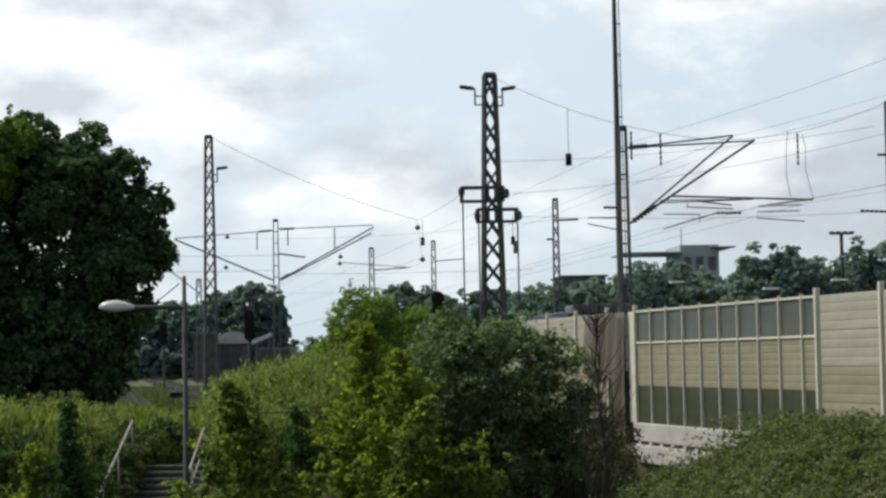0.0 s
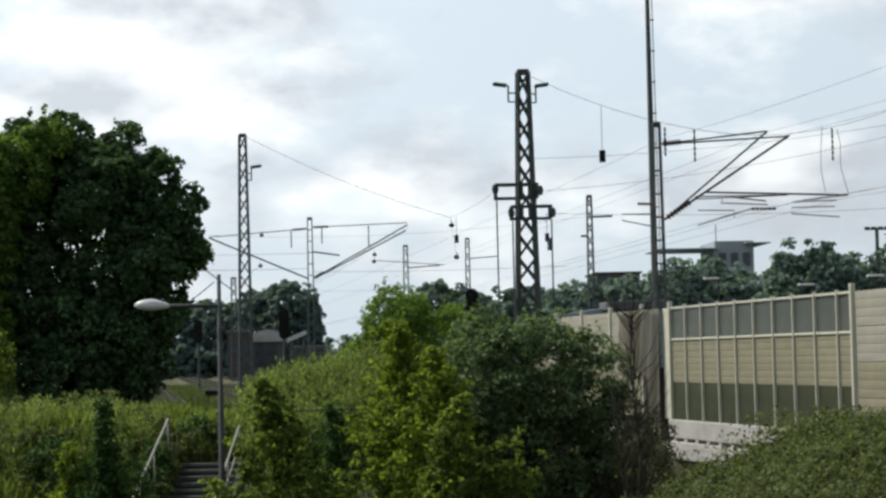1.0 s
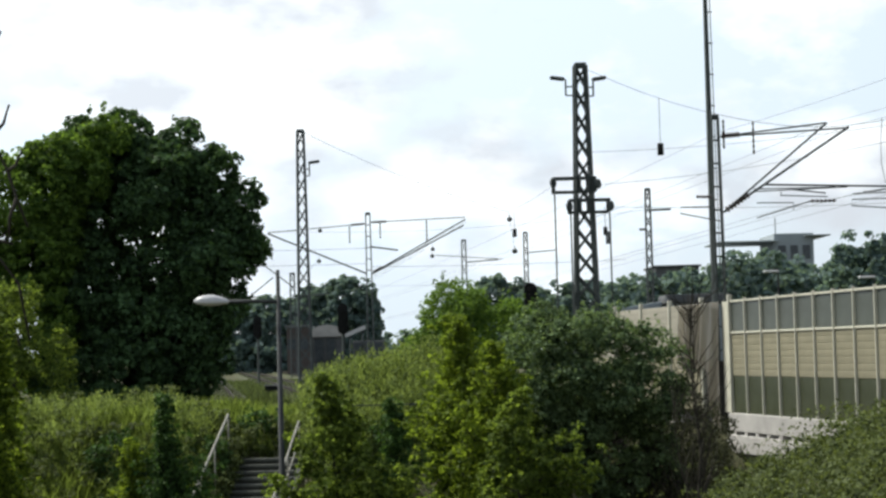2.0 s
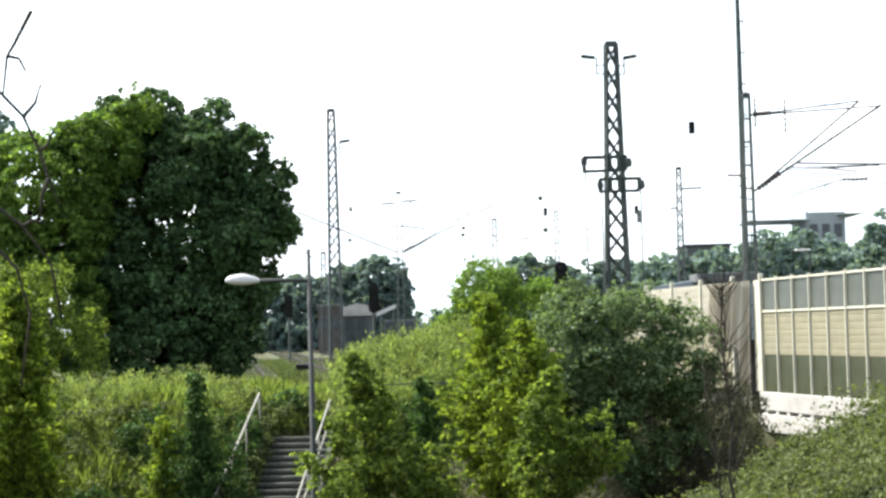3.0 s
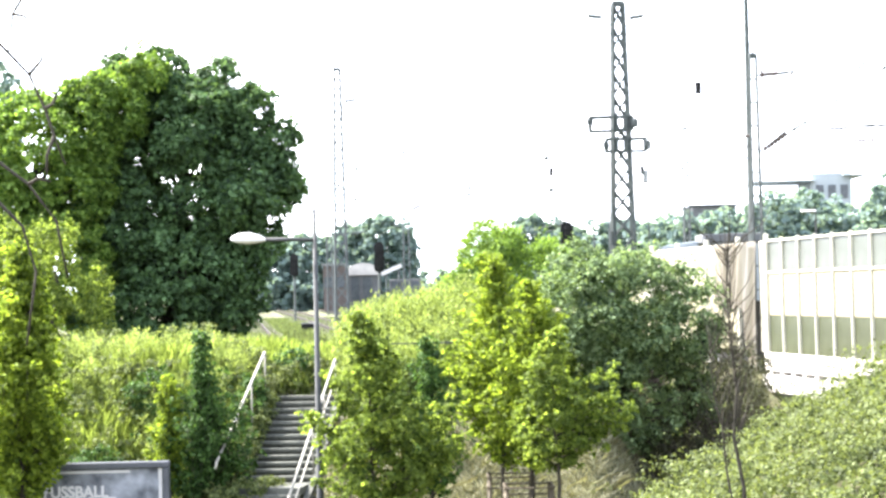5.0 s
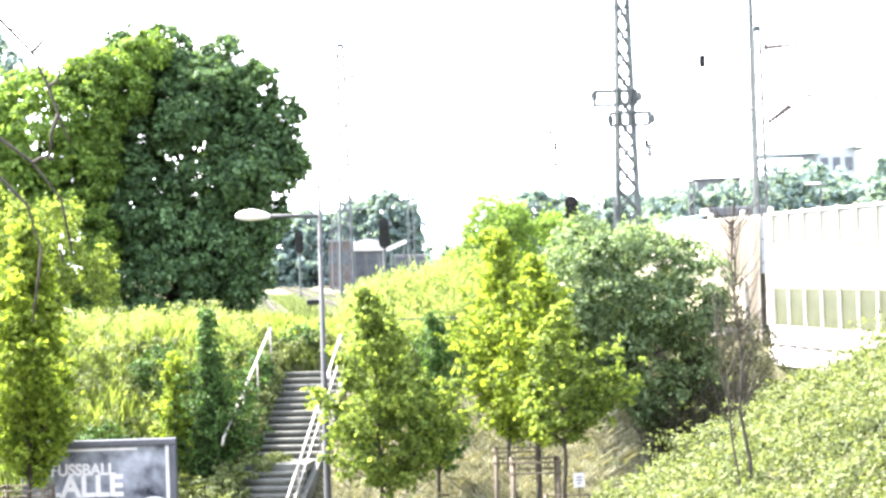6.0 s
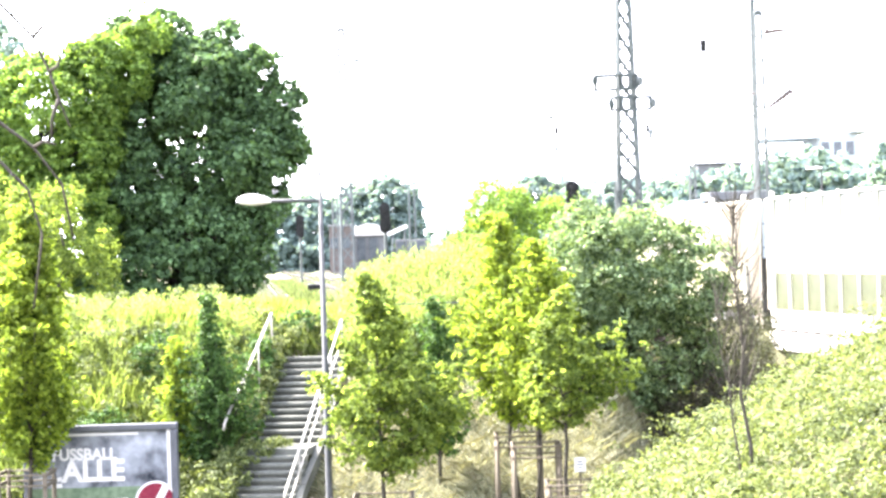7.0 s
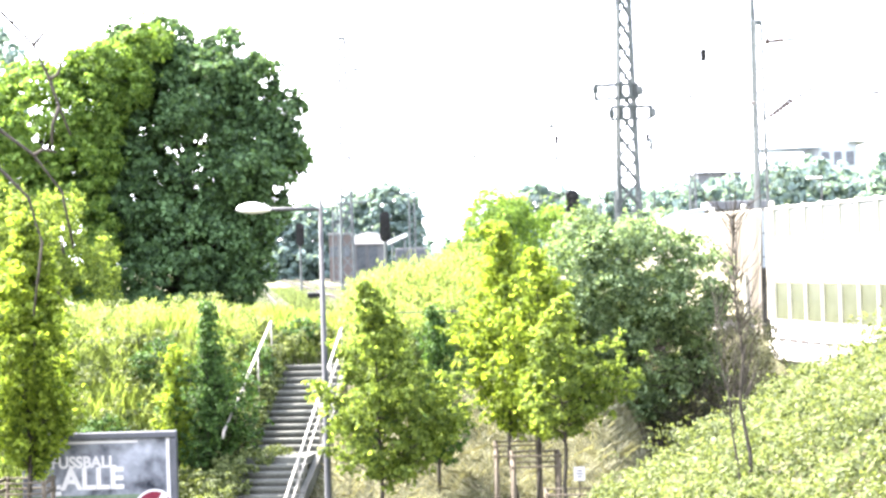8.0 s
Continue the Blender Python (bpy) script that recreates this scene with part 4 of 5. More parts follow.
def build_billboard():
    w, h = 3.86, 2.85
    ob = empty("billboard", pose(-8.7, 50, 1.1), "grey-framed roadside billboard with a football poster", "billboard")
    for name, cx, cz, sx, sz in (("frame_top", 0, h - 0.07, w, 0.16), ("frame_bottom", 0, 0.07, w, 0.16), ("frame_side", -w / 2 + 0.08, h / 2, 0.16, h - 0.32), ("frame_side", w / 2 - 0.08, h / 2, 0.16, h - 0.32)):
        bm = bmesh.new()
        box(bm, cx, 0, cz, sx, 0.28, sz, 0.02)
        part(name, bm, FRAME_GREY, ob)
    sheets = (("poster_sky", 0, 2.0, w - 0.32, 1.4, POSTER_SKY, 0.05), ("poster_pitch", 0, 1.14, w - 0.32, 0.32, POSTER_GREEN, 0.05), ("poster_band", 0, 0.57, w - 0.32, 0.82, POSTER_BLUE, 0.05),
              ("poster_edge", w / 2 - 0.23, 1.75, 0.09, 1.9, POSTER_WHITE, 0.04), ("poster_top", -0.35, 2.62, 2.6, 0.06, POSTER_WHITE, 0.04))
    for name, cx, cz, sx, sz, mat, y in sheets:
        bm = bmesh.new()
        box(bm, cx, y - 0.06, cz, sx, 0.02, sz)
        part(name, bm, mat, ob)
    lettering("FUSSBALL", 0.4, -1.22, 2.0, -0.05, POSTER_WHITE, ob, "lettering", 0.94, 0.013)
    lettering("ALLE", 0.74, -0.97, 1.47, -0.05, POSTER_WHITE, ob, "lettering", 0.98, 0.024)
    for cx, cz, sx, sz in ((-1.12, 1.52, 0.26, 0.1), (-1.12, 1.36, 0.26, 0.1), (0.0, 0.86, 1.3, 0.2)):
        bm = bmesh.new()
        box(bm, cx, -0.03, cz, sx, 0.012, sz, 0, Matrix.Rotation(radians(-5), 4, "Y"))
        part("text_bar", bm, POSTER_WHITE, ob)
    for k, (rad, mat) in enumerate(((0.52, POSTER_WHITE), (0.46, POSTER_RED))):
        bm = bmesh.new()
        made = bmesh.ops.create_cone(bm, cap_ends=True, segments=36, radius1=rad, radius2=rad, depth=0.01)["verts"]
        part("ball", bm, mat, ob).matrix_basis = pose(1.34, -0.024 - 0.012 * k, 0.9, 90)
    bm = bmesh.new()
    box(bm, 1.4, -0.046, 0.9, 0.18, 0.008, 0.88, 0, Matrix.Rotation(radians(28), 4, "Y"))
    part("ball_stripe", bm, POSTER_WHITE, ob)
    for xx in (-1.2, 1.2):
        bm = bmesh.new()
        box(bm, xx, 0.2, 0.9, 0.14, 0.12, 2.2, 0.01)
        part("support", bm, FRAME_GREY, ob)


build_billboard()


# ---- tree guards ----


def build_guard(x, y, top, width, label, posts=4):
    """Stakes round a young tree, joined by cross-boards under the top."""
    z0 = ground_z(x, y)
    h = top - z0
    ob = empty("tree_guard", pose(x, y, z0), label, "tree guard", "tree guards")
    half = width / 2
    spots = [(-half, -half), (half, -half), (half, half), (-half, half)]
    for a, b in spots:
        bm = bmesh.new()
        tube(bm, [(a, b, -0.2), (a * 0.97, b * 0.97, h)], [0.06, 0.055], 9)
        part("stake", bm, TIMBER, ob, smooth=True)
    for k in range(4):
        (a, b), (c, d) = spots[k], spots[(k + 1) % 4]
        for z in (h - 0.04, h - 0.3):
            bm = bmesh.new()
            beam(bm, (a * 1.06, b * 1.06, z), (c * 1.06, d * 1.06, z), 0.035, 0.09) if k % 2 else beam(bm, (a * 1.06, b * 1.06, z - 0.002), (c * 1.06, d * 1.06, z - 0.002), 0.09, 0.035)
            part("cross_board", bm, TIMBER, ob)
    return ob


for gx, gy, gt, gw in ((1.75, 50.4, 3.4, 1.1), (2.13, 48.9, 3.27, 1.12), (2.87, 47.0, 2.54, 1.15), (-10.33, 48.8, 2.98, 1.15), (-1.53, 46.0, 2.47, 1.3), (-2.85, 45.6, 2.45, 0.62)):
    build_guard(gx, gy, gt, gw, "weathered timber guard round a young street tree")



def build_notice():
    ob = empty("notice_board", pose(3.13, 47.9, ground_z(3.13, 47.9)), "small white notice on a thin stake beside a tree guard", "sign")
    top = 2.98 - ground_z(3.13, 47.9)
    bm = bmesh.new()
    box(bm, 0, 0.02, top / 2, 0.04, 0.03, top)
    part("stake", bm, TIMBER, ob)
    bm = bmesh.new()
    box(bm, 0, -0.01, top - 0.16, 0.27, 0.015, 0.34, 0.004)
    board = part("board", bm, WHITE, ob)
    for k, w in enumerate((0.12, 0.16, 0.1)):
        bm = bmesh.new()
        box(bm, 0, -0.021, top - 0.09 - 0.07 * k, w, 0.004, 0.025)
        part("text_bar", bm, FRAME_GREY, board)


build_notice()

# ---- trees and shrubs ----
G0 = ground_z


def foot(x, y):
    return (x, y, G0(x, y))


tree("maple_tree", foot(-10.2, 80), (-10.3, 80, 15.0), 0.42,
     lump_lobes(95, -10.1, 80, 12.5, 4.2, 3.5, 4.7, 34, 0.9)
     + [(-9.7, 79.8, 15.4, 1.7, 1.4, 1.5), (-9.6, 79.4, 12.4, 2.0, 1.6, 2.0), (-7.2, 79.5, 12.5, 1.7, 1.5, 1.5), (-6.3, 79.5, 12.4, 0.9, 1.0, 0.6), (-10.0, 78.8, 8.6, 2.7, 2.6, 2.2), (-8.4, 79, 8.6, 0.9, 1.3, 1.6), (-8.3, 79, 7.3, 0.8, 1.0, 0.8), (-7.5, 79, 9.6, 0.7, 0.8, 0.9), (-7.6, 79, 8.0, 0.6, 0.7, 0.7), (-6.4, 79.4, 14.2, 0.8, 0.9, 0.7), (-7.3, 79.5, 15.6, 0.8, 0.9, 0.8),
        (-11.6, 78, 7.4, 2.7, 2.2, 1.6), (-8.6, 79.6, 16.6, 0.5, 0.6, 0.8), (-12.5, 80, 16.0, 1.4, 1.4, 1.4), (-12.4, 79.6, 17.3, 0.4, 0.5, 0.6), (-10.7, 79.6, 17.2, 0.6, 0.7, 0.8), (-12.6, 79.2, 11.4, 1.9, 2.0, 2.6)],
     0.21, LEAF_MAPLE, "broad dense dark green maple on the railway bank", tuft=0.48, per=52, pack=4.0, count=30, seed=3, loose=0.75, shoots=70, shoot=0.75)
# Lobes reaching right paint the maple's sunlit upper left in paler leaf.
tree("maple_tree", foot(-15.2, 77), (-15.2, 77, 13.5), 0.34,
     [(-15.4, 77, 13.6, 2.0, 2.0, 2.4), (-13.5, 77.4, 14.3, 1.2, 1.4, 1.7), (-14.0, 77, 12.0, 1.4, 1.5, 1.6), (-16.9, 77, 12.2, 2.0, 2.0, 3.2), (-14.8, 76.4, 9.4, 2.2, 1.8, 2.2), (-13.2, 77.4, 15.9, 0.9, 1.0, 0.8), (-12.3, 77.6, 16.3, 0.8, 0.8, 0.7), (-11.2, 77.9, 16.9, 0.7, 0.8, 0.6), (-12.0, 77.2, 15.2, 0.8, 0.8, 0.7), (-12.8, 77.3, 14.4, 0.8, 0.9, 1.0), (-13.0, 77.0, 12.4, 0.7, 0.8, 0.9)],
     0.2, LEAF_LIGHT, "lighter green tree, its right lobes painting the dark maple's sunlit top", tuft=0.42, per=40, pack=4.0, gaps=0.16, count=20, seed=4, loose=0.75, shoots=30, shoot=0.7)
tree("shrub", foot(-12.6, 66), (-12.6, 66, 9.0), 0.15,
     [(-13.2, 66, 8.8, 1.7, 1.5, 1.7), (-11.75, 65.7, 8.0, 0.9, 1.0, 1.5), (-14.8, 66, 8.6, 1.5, 1.4, 2.2), (-12.7, 65.4, 7.0, 2.1, 1.2, 1.2), (-12.2, 65.8, 9.7, 0.9, 0.9, 0.8)],
     0.15, LEAF_YOUNG, "round green shrub on top of the bank", tuft=0.3, per=26, pack=2.8, gaps=0.26, count=16, seed=5, shoots=60, shoot=0.6, category="shrub", aspect=0.5)
branch_tree("young_tree", foot(-10.3, 48.8), (-10.2, 48.8, 9.4), 0.06, 0.26, (0.6, 1.1, 1.25, 1.2, 1.0, 0.75, 0.45, 0.12), 62, 0.13, LEAF_LIME,
            "slender young street tree with lime green leaves", rise=1.2, twigs=15, per=16, spread=0.18, seed=6, reach=[(-11.3, 48.8, 6.2), (-9.2, 48.7, 5.0), (-11.4, 48.6, 7.6)], group="young street trees")
branch_tree("young_tree", foot(-1.45, 46), (-1.68, 46, 7.6), 0.055, 0.31, (1.0, 1.8, 1.75, 1.35, 0.98, 0.64, 0.32, 0.08), 50, 0.12, LEAF_YOUNG,
            "young street tree with a loose mid-green crown", rise=0.7, twigs=14, per=15, spread=0.16, seed=7, reach=[(-2.75, 46, 5.0), (0.15, 46, 4.95), (-0.1, 46, 5.2), (0.2, 46.1, 4.5), (-0.5, 46.1, 3.6), (0.0, 45.9, 4.2)], group="young street trees")
branch_tree("young_tree", foot(1.75, 50.4), (1.45, 50.4, 9.0), 0.055, 0.33, (0.6, 1.2, 1.4, 1.25, 0.95, 0.66, 0.42, 0.14), 52, 0.12, LEAF_LIME,
            "young street tree with bright yellow-green leaves", rise=1.0, twigs=13, per=14, spread=0.16, seed=8, reach=[(0.5, 50.3, 6.2), (0.6, 50.4, 5.2), (0.8, 50.2, 7.3)], group="young street trees")
branch_tree("young_tree", foot(2.13, 48.9), (2.3, 48.9, 8.3), 0.055, 0.36, (0.5, 1.0, 1.2, 1.1, 0.9, 0.62, 0.38, 0.1), 44, 0.12, LEAF_LIME,
            "young street tree with yellow-green leaves in a timber guard", rise=1.0, twigs=12, per=14, spread=0.16, seed=9, group="young street trees")
branch_tree("young_tree", foot(2.75, 47.0), (2.7, 47.0, 7.1), 0.06, 0.46, (0.75, 1.15, 1.1, 0.85, 0.6, 0.35, 0.1), 36, 0.12, LEAF_YOUNG,
            "young street tree with a spreading green crown", rise=0.65, twigs=13, per=14, spread=0.15, seed=10, reach=[(4.6, 47, 5.3), (4.15, 47, 5.95), (3.9, 47, 5.4), (4.25, 46.9, 4.9), (3.6, 47, 4.7), (3.9, 47.1, 5.0)], group="young street trees")
branch_tree("columnar_shrub", foot(-6.25, 52.8), (-6.27, 52.8, 7.05), 0.06, 0.04, (1.25, 1.2, 1.05, 0.75, 0.38, 0.22, 0.18, 0.1), 80, 0.1, LEAF_CONIFER,
            "dark green shrub of steep stems with a narrow spire", rise=2.6, twigs=10, per=14, spread=0.13, seed=11, category="shrub", sway=0.03)
branch_tree("shrub", foot(-7.1, 52.5), (-7.12, 52.5, 5.95), 0.035, 0.25, (0.5, 0.55, 0.42, 0.28, 0.12), 34, 0.1, LEAF_LIME,
            "small bright lime green shrub on the slope", rise=2.0, twigs=10, per=14, spread=0.12, seed=12, category="shrub", sway=0.03)
branch_tree("shrub", foot(-0.25, 52.3), (-0.22, 52.3, 6.75), 0.05, 0.18, (0.75, 0.75, 0.62, 0.55, 0.4, 0.18), 50, 0.1, LEAF_CONIFER,
            "dark dense shrub behind a young tree", rise=1.6, twigs=11, per=15, spread=0.13, seed=13, category="shrub", sway=0.04)
tree("large_shrub", foot(5.2, 58), (5.2, 57.5, 8.0), 0.14,
     lump_lobes(71, 5.5, 57.6, 7.4, 2.3, 1.6, 1.95, 18, 0.62) + lump_lobes(72, 5.8, 58.3, 5.0, 2.4, 1.2, 1.8, 14, 0.65)
     + [(4.0, 57.4, 8.0, 0.9, 0.9, 1.2), (7.2, 57.6, 7.3, 1.0, 0.9, 1.3), (5.2, 58.0, 7.2, 1.5, 1.0, 1.4), (6.6, 58.2, 6.4, 1.2, 0.9, 1.2), (5.6, 58.6, 4.8, 1.7, 0.8, 1.4), (4.4, 58.0, 6.0, 1.0, 0.8, 1.2)],
     0.13, LEAF_GREY, "large rounded grey-green shrub shading the slope", tuft=0.3, per=34, pack=3.6, count=30, seed=14, shoots=120, shoot=0.5, category="shrub", aspect=0.6)
tree("large_shrub", foot(2.0, 62), (2.0, 62, 9.0), 0.12,
     lump_lobes(76, 2.2, 62, 8.3, 1.5, 1.3, 1.5, 10, 0.55) + [(1.3, 61.8, 8.0, 0.8, 1.0, 1.1), (0.7, 61.7, 7.6, 0.8, 0.9, 0.95), (1.5, 61.9, 9.1, 0.7, 0.8, 0.8), (3.4, 62, 8.5, 0.9, 1.1, 1.0), (2.2, 61.4, 6.8, 1.6, 1.0, 1.2)],
     0.13, LEAF_LIGHT, "rounded fresh green shrub on the bank", tuft=0.28, per=30, pack=3.4, gaps=0.1, count=24, seed=15, shoots=110, shoot=0.6, category="shrub", aspect=0.4, loose=0.8)
tree("large_shrub", foot(2.2, 57.2), (2.2, 57.2, 6.2), 0.1,
     [(2.2, 57.4, 5.6, 1.0, 0.9, 1.3), (3.1, 56.9, 5.3, 0.9, 0.8, 1.3)],
     0.13, LEAF_YOUNG, "green shrub at the edge of the bank", tuft=0.27, per=30, pack=3.0, count=12, seed=16, shoots=20, shoot=0.5, category="shrub")
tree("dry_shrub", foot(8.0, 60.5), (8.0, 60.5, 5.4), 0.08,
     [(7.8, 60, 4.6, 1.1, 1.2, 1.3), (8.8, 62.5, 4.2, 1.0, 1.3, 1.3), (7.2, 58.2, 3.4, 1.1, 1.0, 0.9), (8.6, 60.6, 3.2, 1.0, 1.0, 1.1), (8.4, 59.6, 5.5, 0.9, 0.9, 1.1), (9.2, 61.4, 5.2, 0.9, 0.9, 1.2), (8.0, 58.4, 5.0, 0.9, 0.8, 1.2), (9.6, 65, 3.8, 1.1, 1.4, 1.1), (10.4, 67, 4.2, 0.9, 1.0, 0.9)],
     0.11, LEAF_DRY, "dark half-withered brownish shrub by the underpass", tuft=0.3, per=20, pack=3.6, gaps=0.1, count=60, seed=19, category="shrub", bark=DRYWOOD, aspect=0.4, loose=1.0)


for sx, sy, wide, high, seed in ((-7.9, 55.6, 0.75, 1.3, 181), (-9.3, 53.6, 0.8, 1.0, 182), (-5.6, 56.9, 0.55, 0.9, 183), (-4.2, 59.4, 0.7, 1.0, 184), (-11.2, 55.0, 0.8, 1.0, 185)):
    sz = G0(sx, sy)
    tree("shrub", foot(sx, sy), (sx, sy, sz + high * 0.8), 0.03, [(sx, sy, sz + high * 0.5, wide, wide * 0.8, high * 0.55), (sx + wide * 0.5, sy, sz + high * 0.35, wide * 0.6, wide * 0.6, high * 0.4)],
         0.1, LEAF_CONIFER, "low dark green leafy shrub among the bank's weeds", tuft=0.2, per=26, pack=2.4, count=8, seed=seed, shoots=8, shoot=0.4, group="bank shrubs", category="shrub")


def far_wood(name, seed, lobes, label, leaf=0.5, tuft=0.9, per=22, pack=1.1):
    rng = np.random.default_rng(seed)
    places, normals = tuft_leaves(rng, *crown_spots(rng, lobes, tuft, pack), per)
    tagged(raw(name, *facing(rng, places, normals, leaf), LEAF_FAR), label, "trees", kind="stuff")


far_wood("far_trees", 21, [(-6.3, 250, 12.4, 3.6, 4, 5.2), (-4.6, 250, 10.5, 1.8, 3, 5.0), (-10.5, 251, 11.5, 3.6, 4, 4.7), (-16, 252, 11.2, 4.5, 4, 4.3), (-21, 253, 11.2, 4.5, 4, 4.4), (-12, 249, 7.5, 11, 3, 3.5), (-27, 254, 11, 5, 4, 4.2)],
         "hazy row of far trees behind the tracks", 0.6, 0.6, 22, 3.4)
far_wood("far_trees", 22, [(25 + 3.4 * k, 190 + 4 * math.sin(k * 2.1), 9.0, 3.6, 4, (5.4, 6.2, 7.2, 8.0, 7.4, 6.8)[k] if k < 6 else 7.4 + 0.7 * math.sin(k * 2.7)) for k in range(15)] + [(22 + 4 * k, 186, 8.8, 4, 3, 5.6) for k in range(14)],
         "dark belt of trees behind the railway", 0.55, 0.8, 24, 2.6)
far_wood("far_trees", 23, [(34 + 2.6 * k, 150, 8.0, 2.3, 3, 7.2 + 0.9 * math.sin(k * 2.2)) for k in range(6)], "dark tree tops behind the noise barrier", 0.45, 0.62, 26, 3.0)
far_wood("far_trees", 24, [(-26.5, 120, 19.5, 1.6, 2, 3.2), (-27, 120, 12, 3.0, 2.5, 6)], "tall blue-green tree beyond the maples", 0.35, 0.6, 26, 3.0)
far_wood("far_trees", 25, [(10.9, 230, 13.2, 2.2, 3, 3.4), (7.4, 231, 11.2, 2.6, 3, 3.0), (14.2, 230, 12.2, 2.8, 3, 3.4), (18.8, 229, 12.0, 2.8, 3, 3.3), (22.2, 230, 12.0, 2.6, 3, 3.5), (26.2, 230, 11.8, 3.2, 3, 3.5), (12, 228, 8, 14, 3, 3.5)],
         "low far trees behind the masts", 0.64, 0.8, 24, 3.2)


def build_hedge():
    """Bramble slope in the foreground on the near side bank."""
    rng = np.random.default_rng(31)
    n = 6400
    xs, ys = 3.25 + 8.75 * rng.uniform(size=n) + rng.normal(size=n) * 0.12, rng.uniform(25.0, 46.5, n)
    swell = np.array([noise.noise((x * 0.75, y * 0.75, 3.0)) for x, y in zip(xs, ys)])
    zs = np.array([ground_z(x, y) for x, y in zip(xs, ys)]) + 0.3 + 0.5 * swell + rng.uniform(-0.3, 0.1, n)
    axes = np.stack([rng.normal(size=n) * 0.45, rng.normal(size=n) * 0.45 - 0.2, np.full(n, 0.9)], 1)
    places, normals = tuft_leaves(rng, np.stack([xs, ys, zs], 1), axes, rng.uniform(0.14, 0.34, n), 24)
    # arching shoots that stand out of the mass
    m, k = 420, 16
    sx, sy = rng.uniform(3.4, 12.0, m), rng.uniform(34.0, 46.5, m)
    sz = np.array([ground_z(x, y) for x, y in zip(sx, sy)]) + 0.45
    f = np.tile(np.linspace(0, 1, k), m)
    bow, turn = np.repeat(rng.uniform(0.5, 1.1, m), k), np.repeat(rng.uniform(0, math.tau, m), k)
    arch = np.stack([np.repeat(sx, k) + np.cos(turn) * f * bow, np.repeat(sy, k) + np.sin(turn) * f * bow, np.repeat(sz, k) + bow * 0.9 * f * (1.25 - f)], 1)
    places = np.concatenate([places, arch + rng.normal(size=arch.shape) * 0.045])
    normals = np.concatenate([normals, rng.normal(size=arch.shape) * 0.5 + np.array([0, 0, 0.9])])
    ob = raw("bramble_thicket", *facing(rng, places, normals, 0.09, 0.65, 0.5), LEAF_BRAMBLE)
    tagged(ob, "dense pale green bramble thicket covering the near slope", "brambles", kind="stuff")


build_hedge()


def build_shoots(name, spots, heights, per, size, mat, label, seed, spread=0.07):
    """Feathery upright shoots: narrow leaves all along a leaning stem."""
    rng = np.random.default_rng(seed)
    n = len(spots)
    owner = np.repeat(np.arange(n), per)
    f = rng.uniform(0.12, 1.0, len(owner)) ** 0.8
    lean = rng.normal(size=(n, 2)) * 0.14
    places = spots[owner] + np.stack([lean[owner, 0] * f, lean[owner, 1] * f, f], 1) * heights[owner][:, None]
    places += rng.normal(size=places.shape) * spread * np.array([1, 1, 0.5])
    ways = rng.normal(size=places.shape) * 0.55 + np.array([0, 0, 0.75])
    tagged(raw(name, *strips(rng, places, ways, size), mat), label, "weeds", kind="stuff")


def build_weeds():
    rng = np.random.default_rng(17)
    n = 1700
    xs, ys = rng.uniform(-2.9, 1.5, n), rng.uniform(57.4, 61.4, n)
    top = np.interp(xs, [-2.9, -1.8, -0.4, 0.6, 1.5], [7.45, 8.1, 8.4, 8.75, 8.9])
    spots = np.array([(x, y, ground_z(x, y)) for x, y in zip(xs, ys)])
    tall = np.array([0.85 + 0.22 * noise.noise((x * 1.1, y * 1.1, 2.0)) for x, y in zip(xs, ys)])
    build_shoots("feathery_weeds", spots, (top - spots[:, 2]) * np.interp(ys, [57.4, 60.2], [0.4, 1.0]) * tall * rng.uniform(0.8, 1.08, n), 46, 0.15, WEEDS, "tall feathery yellow-green weeds on top of the bank", 171)
    n = 1500
    xs, ys = rng.uniform(-14.5, -5.0, n), 53.6 + 6.6 * rng.uniform(size=n) ** 0.8
    keep = np.array([x < stair_x(y) - 1.2 and noise.noise((x * 0.7, y * 0.7, 4.0)) > -0.12 for x, y in zip(xs, ys)])
    spots = np.array([(x, y, ground_z(x, y)) for x, y in zip(xs[keep], ys[keep])])
    build_shoots("pale_weeds", spots, rng.uniform(0.45, 1.15, len(spots)), 34, 0.13, WEEDS, "pale flowering weeds standing in the bank's grass", 172, 0.06)


build_weeds()


